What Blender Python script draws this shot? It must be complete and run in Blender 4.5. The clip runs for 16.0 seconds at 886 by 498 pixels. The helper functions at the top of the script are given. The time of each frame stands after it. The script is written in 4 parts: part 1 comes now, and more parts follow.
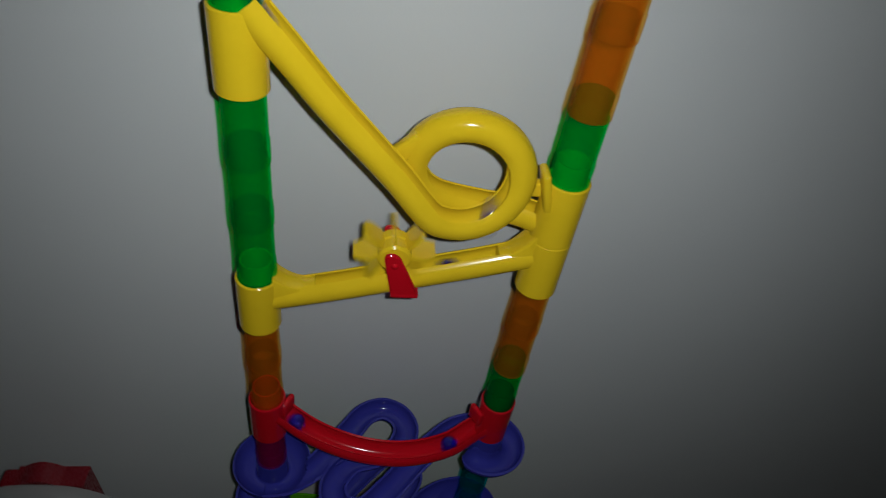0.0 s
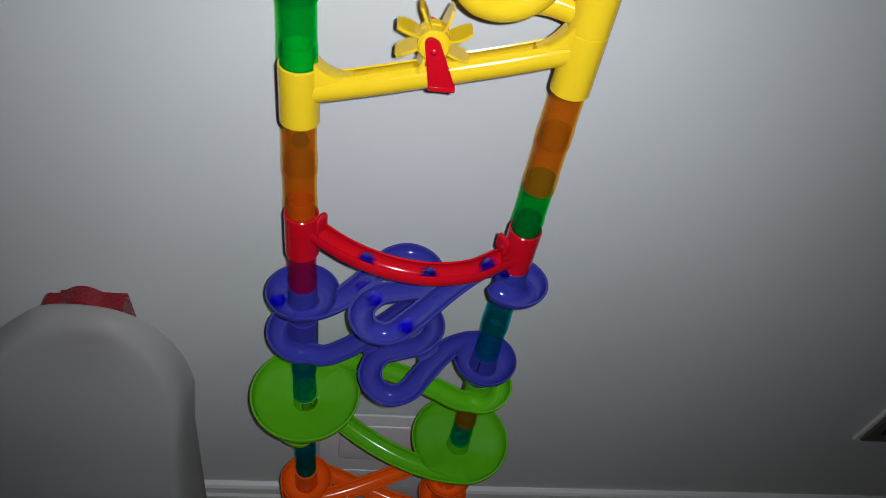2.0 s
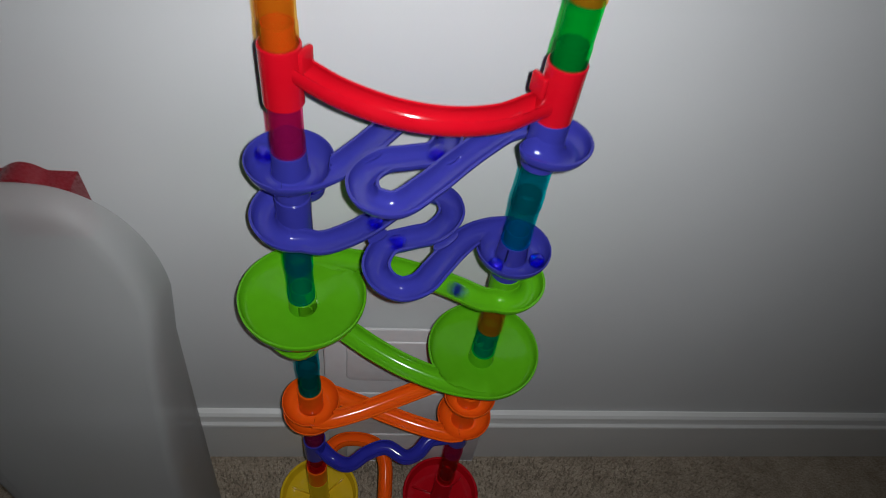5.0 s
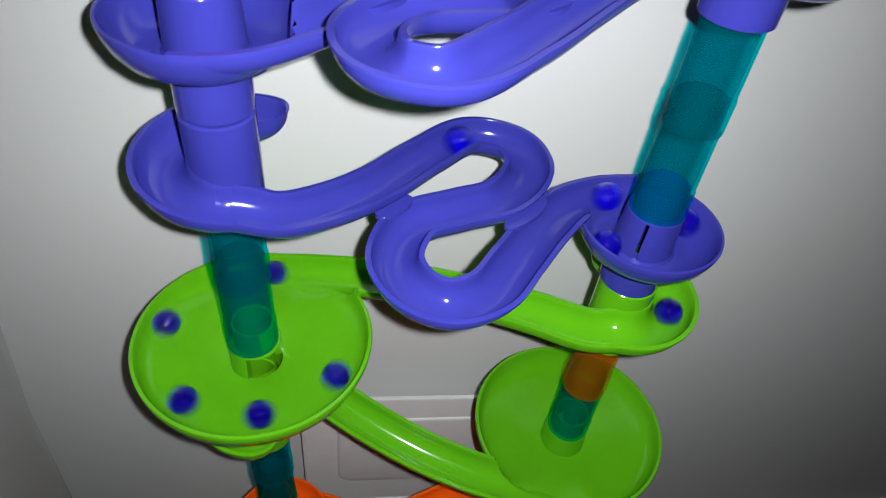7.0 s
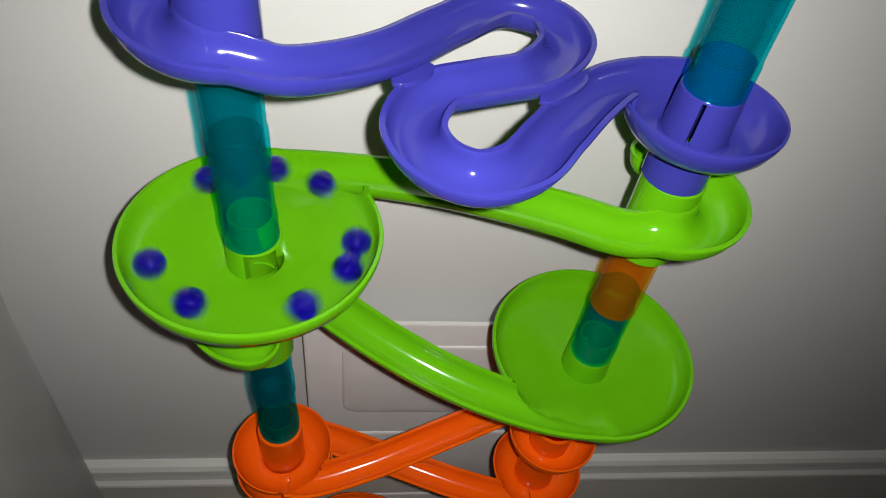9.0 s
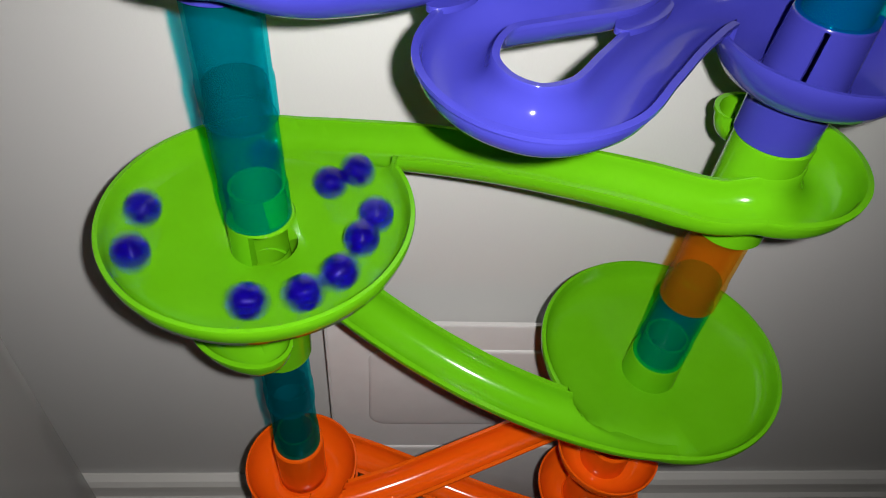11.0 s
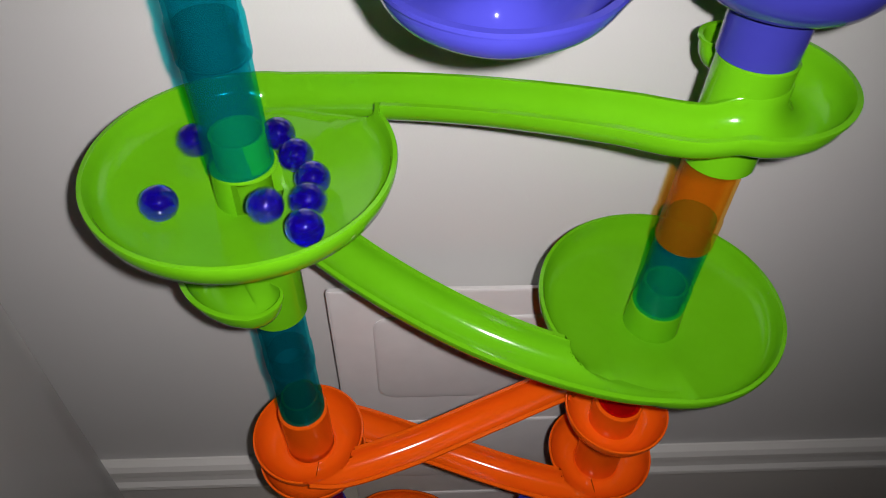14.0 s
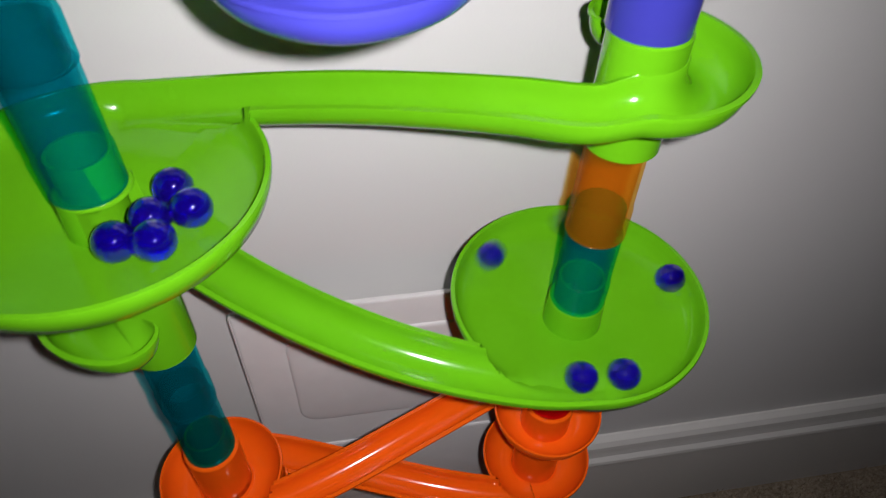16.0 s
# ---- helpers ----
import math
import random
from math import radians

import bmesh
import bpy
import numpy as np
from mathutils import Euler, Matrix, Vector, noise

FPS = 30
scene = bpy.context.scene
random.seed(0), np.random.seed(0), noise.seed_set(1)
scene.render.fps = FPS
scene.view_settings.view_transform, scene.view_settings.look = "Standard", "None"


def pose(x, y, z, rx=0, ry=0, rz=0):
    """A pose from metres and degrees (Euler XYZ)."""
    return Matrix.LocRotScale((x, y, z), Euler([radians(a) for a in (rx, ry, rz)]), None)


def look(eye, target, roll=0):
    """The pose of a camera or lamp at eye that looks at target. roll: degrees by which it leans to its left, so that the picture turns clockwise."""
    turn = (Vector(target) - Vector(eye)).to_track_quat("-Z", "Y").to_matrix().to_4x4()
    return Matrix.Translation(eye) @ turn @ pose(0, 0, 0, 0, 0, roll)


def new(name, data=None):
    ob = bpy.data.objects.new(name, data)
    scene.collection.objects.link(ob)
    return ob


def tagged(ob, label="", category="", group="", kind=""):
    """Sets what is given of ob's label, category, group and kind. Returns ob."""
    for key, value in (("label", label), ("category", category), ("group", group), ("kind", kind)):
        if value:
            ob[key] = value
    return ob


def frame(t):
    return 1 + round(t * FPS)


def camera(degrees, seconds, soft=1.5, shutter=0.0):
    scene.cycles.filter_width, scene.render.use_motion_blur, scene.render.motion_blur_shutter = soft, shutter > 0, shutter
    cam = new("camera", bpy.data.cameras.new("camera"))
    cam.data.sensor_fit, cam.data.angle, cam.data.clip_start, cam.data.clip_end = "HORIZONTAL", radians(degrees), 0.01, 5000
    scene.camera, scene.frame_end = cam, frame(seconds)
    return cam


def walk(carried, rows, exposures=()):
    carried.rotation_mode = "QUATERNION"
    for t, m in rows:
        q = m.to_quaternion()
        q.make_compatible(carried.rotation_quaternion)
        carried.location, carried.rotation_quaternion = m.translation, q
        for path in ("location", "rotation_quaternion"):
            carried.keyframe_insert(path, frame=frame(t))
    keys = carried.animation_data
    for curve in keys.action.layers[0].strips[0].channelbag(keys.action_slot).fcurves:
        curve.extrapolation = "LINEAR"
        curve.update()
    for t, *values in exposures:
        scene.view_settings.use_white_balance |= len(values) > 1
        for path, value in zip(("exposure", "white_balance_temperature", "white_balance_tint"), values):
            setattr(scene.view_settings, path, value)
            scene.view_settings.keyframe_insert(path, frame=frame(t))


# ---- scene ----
cam = camera(66.6, 16.0, soft=0.9, shutter=0.5)
PATH = [
    (0, (-0.042, -0.362, 1.46), (0.242, 1.092, 0.117), 10.0),
    (0.5, (0.005, -0.391, 1.459), (0.206, 1.078, 0.117), 10.9),
    (1, (0.023, -0.445, 1.426), (0.112, 0.943, -0.011), 7.8),
    (1.5, (-0.045, -0.465, 1.392), (0.125, 0.934, -0.027), 10.1),
    (2, (-0.052, -0.46, 1.375), (0.196, 0.92, -0.051), 11.2),
    (2.5, (-0.029, -0.452, 1.368), (0.234, 0.909, -0.074), 11.2),
    (3, (-0.036, -0.454, 1.362), (0.244, 0.886, -0.096), 12.4),
    (3.5, (-0.034, -0.459, 1.358), (0.235, 0.878, -0.105), 12.7),
    (4, (-0.036, -0.452, 1.356), (0.24, 0.868, -0.121), 13.3),
    (4.5, (-0.032, -0.46, 1.332), (0.181, 0.823, -0.187), 10.6),
    (4.7, (-0.035, -0.45, 1.292), (0.18, 0.808, -0.248), 10.3),
    (6.8, (-0.046, -0.261, 0.948), (0.203, 1.166, -0.432), 6.5),
    (7, (-0.048, -0.253, 0.943), (0.211, 1.17, -0.438), 7.6),
    (7.5, (-0.063, -0.255, 0.918), (0.206, 1.12, -0.51), 10.0),
    (8, (-0.058, -0.243, 0.901), (0.217, 1.111, -0.545), 10.1),
    (8.5, (-0.048, -0.247, 0.897), (0.241, 1.09, -0.562), 10.6),
    (9, (-0.049, -0.249, 0.888), (0.191, 1.093, -0.575), 8.9),
    (9.2, (-0.052, -0.244, 0.886), (0.188, 1.071, -0.603), 9.8),
    (11.3, (-0.048, -0.216, 0.831), (0.101, 1.18, -0.593), 5.6),
    (11.5, (-0.049, -0.215, 0.832), (0.107, 1.216, -0.557), 5.1),
    (12, (-0.047, -0.213, 0.833), (0.058, 1.212, -0.566), 4.1),
    (12.5, (-0.054, -0.217, 0.829), (0.039, 1.219, -0.56), 4.3),
    (13, (-0.064, -0.216, 0.821), (0.052, 1.207, -0.579), 4.3),
    (13.5, (-0.058, -0.226, 0.811), (0.052, 1.161, -0.626), 4.5),
    (14, (-0.031, -0.236, 0.814), (0.055, 1.141, -0.634), 1.7),
    (14.5, (-0.032, -0.241, 0.811), (0.096, 1.146, -0.625), 0.6),
    (15, (-0.033, -0.239, 0.803), (0.155, 1.164, -0.61), 1.0),
    (15.5, (-0.022, -0.227, 0.787), (0.2, 1.124, -0.671), 1.6),
    (16, (-0.009, -0.215, 0.797), (0.253, 1.142, -0.649), 2.1),
]
walk(cam, [(t, look(e, g, r)) for t, e, g, r in PATH],
     exposures=[(0, -0.2, 5650, 4), (0.5, 0.3, 5650, 5), (1, 0.62, 5500, 7), (2, 1.2, 5600, 9), (3.5, 1.27, 5700, 10), (4.7, 1.27, 5750, 10), (6.8, 0.5, 5850, 9), (7.5, 0.4, 5950, 10), (9, 0.36, 6350, 11),
                (11.3, 0.0, 6250, 13), (13, 0.0, 6300, 16), (16, -0.05, 6120, 18)])


# ---- world and exposure ----
world = bpy.data.worlds.new("night_room")
scene.world = world
world.use_nodes = True
world.node_tree.nodes["Background"].inputs[0].default_value = (0.6, 0.7, 0.8, 1)
world.node_tree.nodes["Background"].inputs[1].default_value = 0.01

M = 0.052            # height of one tube module; the tower stands on a floor at z = 0
SX = 0.1065            # half the distance between the two columns
WALL = 0.092         # the wall's face behind the tower


# ---- materials ----
def material(name):
    m = bpy.data.materials.new(name)
    m.use_nodes = True
    nt = m.node_tree
    return m, nt, nt.nodes["Principled BSDF"]


def node(nt, kind, **values):
    n = nt.nodes.new(kind)
    for key, value in values.items():
        n.inputs[key.replace("_", " ")].default_value = value
    return n


def plastic(name, colour, rough=0.14, scatter=0.0):
    """Moulded glossy plastic: faint mottling, scuffs in the gloss and a slight orange-peel relief."""
    m, nt, p = material(name)
    tc = nt.nodes.new("ShaderNodeTexCoord")
    big = node(nt, "ShaderNodeTexNoise", Scale=45.0, Detail=3.0)
    small = node(nt, "ShaderNodeTexNoise", Scale=420.0, Detail=4.0, Roughness=0.6)
    nt.links.new(tc.outputs["Object"], big.inputs["Vector"])
    nt.links.new(tc.outputs["Object"], small.inputs["Vector"])
    ramp = nt.nodes.new("ShaderNodeValToRGB")
    ramp.color_ramp.elements[0].position, ramp.color_ramp.elements[1].position = 0.3, 0.75
    ramp.color_ramp.elements[0].color = (*[c * 0.965 for c in colour], 1)
    ramp.color_ramp.elements[1].color = (*[min(1, c * 1.03 + 0.002) for c in colour], 1)
    nt.links.new(big.outputs["Fac"], ramp.inputs["Fac"])
    nt.links.new(ramp.outputs["Color"], p.inputs["Base Color"])
    mr = nt.nodes.new("ShaderNodeMapRange")
    mr.inputs["To Min"].default_value, mr.inputs["To Max"].default_value = rough * 0.7, rough * 1.5
    nt.links.new(small.outputs["Fac"], mr.inputs["Value"])
    nt.links.new(mr.outputs["Result"], p.inputs["Roughness"])
    bump = node(nt, "ShaderNodeBump", Strength=0.05, Distance=0.0006)
    nt.links.new(big.outputs["Fac"], bump.inputs["Height"])
    nt.links.new(bump.outputs["Normal"], p.inputs["Normal"])
    p.inputs["IOR"].default_value = 1.5
    p.inputs["Specular IOR Level"].default_value = 0.34
    if scatter:
        p.inputs["Subsurface Weight"].default_value = scatter
        p.inputs["Subsurface Radius"].default_value = (0.004, 0.003, 0.002)
        p.inputs["Subsurface Scale"].default_value = 0.5
    return m


def clear_plastic(name, tint, body, amount=0.25, rough=0.08):
    """Tinted see-through tube wall: light passes with the tint, a little is scattered, and the surface shines."""
    m, nt, p = material(name)
    p.inputs["Base Color"].default_value = (*body, 1)
    p.inputs["Roughness"].default_value = rough
    pas = nt.nodes.new("ShaderNodeBsdfTransparent")
    tc = nt.nodes.new("ShaderNodeTexCoord")
    n = node(nt, "ShaderNodeTexNoise", Scale=60.0, Detail=3.0)
    nt.links.new(tc.outputs["Object"], n.inputs["Vector"])
    ramp = nt.nodes.new("ShaderNodeValToRGB")
    ramp.color_ramp.elements[0].color = (*[c * 0.93 for c in tint], 1)
    ramp.color_ramp.elements[1].color = (*tint, 1)
    nt.links.new(n.outputs["Fac"], ramp.inputs["Fac"])
    nt.links.new(ramp.outputs["Color"], pas.inputs["Color"])
    mix = nt.nodes.new("ShaderNodeMixShader")
    mix.inputs["Fac"].default_value = amount
    nt.links.new(pas.outputs[0], mix.inputs[1])
    nt.links.new(p.outputs[0], mix.inputs[2])
    nt.links.new(mix.outputs[0], nt.nodes["Material Output"].inputs["Surface"])
    return m


PURPLE = plastic("purple_plastic", (0.036, 0.036, 0.285), 0.13)
GREEN = plastic("lime_plastic", (0.108, 0.385, 0.002), 0.13)
ORANGE = plastic("orange_plastic", (0.84, 0.105, 0.001), 0.13)
YELLOW = plastic("yellow_plastic", (0.74, 0.50, 0.006), 0.13)
RED = plastic("red_plastic", (0.50, 0.002, 0.010), 0.13)
DARKRED = plastic("dark_red_plastic", (0.17, 0.003, 0.009), 0.25)
BLUE = plastic("blue_plastic", (0.03, 0.03, 0.33), 0.13)
BLACK = plastic("black_plastic", (0.012, 0.012, 0.014), 0.4)
PLATE = plastic("bronze_plate_plastic", (0.11, 0.105, 0.095), 0.45)
TEAL_C = clear_plastic("teal_clear", (0.13, 0.83, 0.88), (0.0, 0.21, 0.25), 0.13)
GREEN_C = clear_plastic("green_clear", (0.22, 0.92, 0.32), (0.01, 0.42, 0.06), 0.15)
ORANGE_C = clear_plastic("orange_clear", (0.97, 0.75, 0.32), (0.76, 0.29, 0.008), 0.12)
MAGENTA_C = clear_plastic("magenta_clear", (0.93, 0.34, 0.52), (0.48, 0.01, 0.15), 0.2)
RED_C = clear_plastic("red_clear", (0.92, 0.30, 0.22), (0.45, 0.01, 0.01), 0.18)


def frosted(name, shade=0.56, body=0.68):
    """Milky storage plastic: shade of its body, and how much of it is seen."""
    m, nt, p = material(name)
    tc = nt.nodes.new("ShaderNodeTexCoord")
    n = node(nt, "ShaderNodeTexNoise", Scale=9.0, Detail=4.0)
    nt.links.new(tc.outputs["Object"], n.inputs["Vector"])
    ramp = nt.nodes.new("ShaderNodeValToRGB")
    ramp.color_ramp.elements[0].color, ramp.color_ramp.elements[1].color = (shade * 0.92, shade * 0.92, shade * 0.885, 1), (shade * 1.08, shade * 1.08, shade * 1.045, 1)
    nt.links.new(n.outputs["Fac"], ramp.inputs["Fac"])
    nt.links.new(ramp.outputs["Color"], p.inputs["Base Color"])
    p.inputs["Roughness"].default_value = 0.5
    glow = nt.nodes.new("ShaderNodeBsdfTranslucent")
    glow.inputs["Color"].default_value = (0.72, 0.71, 0.68, 1)
    soft_body = nt.nodes.new("ShaderNodeMixShader")
    soft_body.inputs["Fac"].default_value = 0.40
    nt.links.new(p.outputs[0], soft_body.inputs[1])
    nt.links.new(glow.outputs[0], soft_body.inputs[2])
    pas = nt.nodes.new("ShaderNodeBsdfTransparent")
    pas.inputs["Color"].default_value = (0.85, 0.86, 0.88, 1)
    mix = nt.nodes.new("ShaderNodeMixShader")
    mix.inputs["Fac"].default_value = body
    nt.links.new(pas.outputs[0], mix.inputs[1])
    nt.links.new(soft_body.outputs[0], mix.inputs[2])
    nt.links.new(mix.outputs[0], nt.nodes["Material Output"].inputs["Surface"])
    return m


TUB = frosted("frosted_plastic")
MILKY = plastic("milky_plastic", (0.68, 0.66, 0.65), 0.45)


def paint(name, colour, rough, relief):
    """Rolled wall paint: fine stipple, faint patches and scuffs."""
    m, nt, p = material(name)
    tc = nt.nodes.new("ShaderNodeTexCoord")
    patch = node(nt, "ShaderNodeTexNoise", Scale=5.0, Detail=5.0)
    grain = node(nt, "ShaderNodeTexNoise", Scale=700.0, Detail=2.0)
    for n in (patch, grain):
        nt.links.new(tc.outputs["Object"], n.inputs["Vector"])
    ramp = nt.nodes.new("ShaderNodeValToRGB")
    ramp.color_ramp.elements[0].position, ramp.color_ramp.elements[1].position = 0.3, 0.7
    ramp.color_ramp.elements[0].color = (*[c * 0.955 for c in colour], 1)
    ramp.color_ramp.elements[1].color = (*colour, 1)
    nt.links.new(patch.outputs["Fac"], ramp.inputs["Fac"])
    nt.links.new(ramp.outputs["Color"], p.inputs["Base Color"])
    p.inputs["Roughness"].default_value = rough
    bump = node(nt, "ShaderNodeBump", Strength=relief, Distance=0.0004)
    nt.links.new(grain.outputs["Fac"], bump.inputs["Height"])
    nt.links.new(bump.outputs["Normal"], p.inputs["Normal"])
    return m


WALLPAINT = paint("wall_paint", (0.70, 0.695, 0.68), 0.45, 0.16)
TRIM = paint("trim_paint", (0.74, 0.725, 0.69), 0.35, 0.12)


def carpet_material():
    m, nt, p = material("carpet_pile")
    tc = nt.nodes.new("ShaderNodeTexCoord")
    a = node(nt, "ShaderNodeTexNoise", Scale=260.0, Detail=6.0, Roughness=0.7)
    b = node(nt, "ShaderNodeTexNoise", Scale=28.0, Detail=3.0)
    for n in (a, b):
        nt.links.new(tc.outputs["Object"], n.inputs["Vector"])
    mixf = nt.nodes.new("ShaderNodeMath")
    mixf.operation = "MULTIPLY_ADD"
    mixf.inputs[1].default_value = 0.4
    nt.links.new(b.outputs["Fac"], mixf.inputs[0])
    nt.links.new(a.outputs["Fac"], mixf.inputs[2])
    ramp = nt.nodes.new("ShaderNodeValToRGB")
    ramp.color_ramp.elements[0].position, ramp.color_ramp.elements[1].position = 0.45, 0.95
    ramp.color_ramp.elements[0].color, ramp.color_ramp.elements[1].color = (0.17, 0.13, 0.085, 1), (0.58, 0.48, 0.36, 1)
    nt.links.new(mixf.outputs[0], ramp.inputs["Fac"])
    nt.links.new(ramp.outputs["Color"], p.inputs["Base Color"])
    p.inputs["Roughness"].default_value = 0.95
    bump = node(nt, "ShaderNodeBump", Strength=0.9, Distance=0.004)
    nt.links.new(a.outputs["Fac"], bump.inputs["Height"])
    nt.links.new(bump.outputs["Normal"], p.inputs["Normal"])
    return m


CARPET = carpet_material()


def marble_material():
    m, nt, p = material("cobalt_glass")
    p.inputs["Base Color"].default_value = (0.030, 0.006, 0.80, 1)
    p.inputs["Roughness"].default_value = 0.05
    p.inputs["Coat Weight"].default_value = 1.0
    p.inputs["Coat Roughness"].default_value = 0.04
    p.inputs["IOR"].default_value = 1.5
    p.inputs["Transmission Weight"].default_value = 0.90
    return m


GLASS = marble_material()


LED = 14700      # brightness of the hand light


def glow_material():
    m, nt, p = material("white_led")
    p.inputs["Base Color"].default_value = (0.9, 0.9, 0.9, 1)
    p.inputs["Emission Color"].default_value = (1.0, 0.965, 0.90, 1)
    p.inputs["Emission Strength"].default_value = LED
    return m



LED_GLOW = glow_material()


# ---- mesh helpers ----
def link_mesh(name, bm, mat, sharp=0.7):
    for e in bm.edges:
        if len(e.link_faces) == 2 and e.calc_face_angle(0) > sharp:
            e.smooth = False
    for f in bm.faces:
        f.smooth = True
    me = bpy.data.meshes.new(name)
    bm.to_mesh(me)
    bm.free()
    me.materials.append(mat)
    return me


def thing(name, bm, mat, label, category, group="", kind="", sharp=0.7):
    return tagged(new(name, link_mesh(name, bm, mat, sharp)), label, category, group, kind)


def holder(name, at, label, category, group=""):
    ob = new(name)
    ob.empty_display_size = 0.01
    ob.matrix_basis = Matrix.Translation(at)
    return tagged(ob, label, category, group)


def part(name, bm, mat, parent, label="", sharp=0.7):
    ob = new(name, link_mesh(name, bm, mat, sharp))
    ob.parent = parent
    if label:
        ob["label"] = label
    return ob


def lathe(profile, n=64, bm=None, centre=(0, 0), shape=None, closed=True):
    """Turns a closed profile of (radius, height) about z. shape(angle, r, z) may move a point."""
    bm = bm or bmesh.new()
    rings = []
    for i in range(n):
        a = math.tau * i / n
        ring = []
        for r, z in profile:
            if shape:
                r, z = shape(a, r, z)
            ring.append(bm.verts.new((centre[0] + r * math.cos(a), centre[1] + r * math.sin(a), z)))
        rings.append(ring)
    k = len(profile)
    for i in range(n):
        a, b = rings[i], rings[(i + 1) % n]
        for j in range(k if closed else k - 1):
            bm.faces.new((a[j], b[j], b[(j + 1) % k], a[(j + 1) % k]))
    bmesh.ops.recalc_face_normals(bm, faces=bm.faces)
    return bm


def box(x0, x1, y0, y1, z0, z1, bevel=0.0, bm=None):
    own = bmesh.new()
    bmesh.ops.create_cube(own, size=1)
    for v in own.verts:
        v.co = Vector(((x0 + x1) / 2 + v.co.x * (x1 - x0), (y0 + y1) / 2 + v.co.y * (y1 - y0), (z0 + z1) / 2 + v.co.z * (z1 - z0)))
    if bevel:
        bmesh.ops.bevel(own, geom=own.edges, offset=bevel, segments=3, affect="EDGES", profile=0.5)
    if bm is None:
        return own
    me = bpy.data.meshes.new("piece")
    own.to_mesh(me)
    own.free()
    bm.from_mesh(me)
    bpy.data.meshes.remove(me)
    return bm


def glide(points, step=0.004):
    """A smooth path through a few design points (centripetal Catmull-Rom), evenly stepped."""
    pts = [Vector(p) for p in points]
    pts = [pts[0] * 2 - pts[1]] + pts + [pts[-1] * 2 - pts[-2]]
    fine = []
    for i in range(1, len(pts) - 2):
        p0, p1, p2, p3 = pts[i - 1:i + 3]
        t0 = 0.0
        t1 = t0 + max(1e-6, (p1 - p0).length) ** 0.5
        t2 = t1 + max(1e-6, (p2 - p1).length) ** 0.5
        t3 = t2 + max(1e-6, (p3 - p2).length) ** 0.5
        for j in range(24):
            t = t1 + (t2 - t1) * j / 24
            a1 = p0 * ((t1 - t) / (t1 - t0)) + p1 * ((t - t0) / (t1 - t0))
            a2 = p1 * ((t2 - t) / (t2 - t1)) + p2 * ((t - t1) / (t2 - t1))
            a3 = p2 * ((t3 - t) / (t3 - t2)) + p3 * ((t - t2) / (t3 - t2))
            b1 = a1 * ((t2 - t) / (t2 - t0)) + a2 * ((t - t0) / (t2 - t0))
            b2 = a2 * ((t3 - t) / (t3 - t1)) + a3 * ((t - t1) / (t3 - t1))
            fine.append(b1 * ((t2 - t) / (t2 - t1)) + b2 * ((t - t1) / (t2 - t1)))
    fine.append(pts[-2])
    total = [0.0]
    for a, b in zip(fine, fine[1:]):
        total.append(total[-1] + (b - a).length)
    n = max(2, int(total[-1] / step))
    out, j = [], 0
    for i in range(n + 1):
        s = total[-1] * i / n
        while j < len(total) - 2 and total[j + 1] < s:
            j += 1
        u = (s - total[j]) / max(1e-9, total[j + 1] - total[j])
        out.append(fine[j].lerp(fine[j + 1], min(1, max(0, u))))
    return out


def trough(w=0.0112, depth=0.0135, wall=0.0016, lip=0.0012, n=14):
    """The cross-section of an open channel: rims at height 0, a round bottom, a small outward lip."""
    inner = [(-w * math.cos(math.pi * i / n), -depth * (math.sin(math.pi * i / n) ** 0.8)) for i in range(n + 1)]
    wo, do = w + wall, depth + wall
    outer = [(wo * math.cos(math.pi * i / n), -0.0016 - (do - 0.0016) * math.sin(math.pi * i / n)) for i in range(n + 1)]
    return inner + [(w + 0.0004, 0.0006), (wo + lip, 0.0004), (wo + lip, -0.0012)] + outer + [(-wo - lip, -0.0012), (-wo - lip, 0.0004), (-w - 0.0004, 0.0006)]


def gutter(r=0.0095, wall=0.0017, gap=1.05, n=18):
    """The cross-section of a tube that is slit open along its top by the angle 2 * gap."""
    a0, a1 = math.pi / 2 + gap, math.pi / 2 + math.tau - gap
    inner = [(r * math.cos(a0 + (a1 - a0) * i / n), r * math.sin(a0 + (a1 - a0) * i / n)) for i in range(n + 1)]
    R = r + wall
    return inner + [(R * math.cos(a1 - (a1 - a0) * i / n), R * math.sin(a1 - (a1 - a0) * i / n)) for i in range(n + 1)]


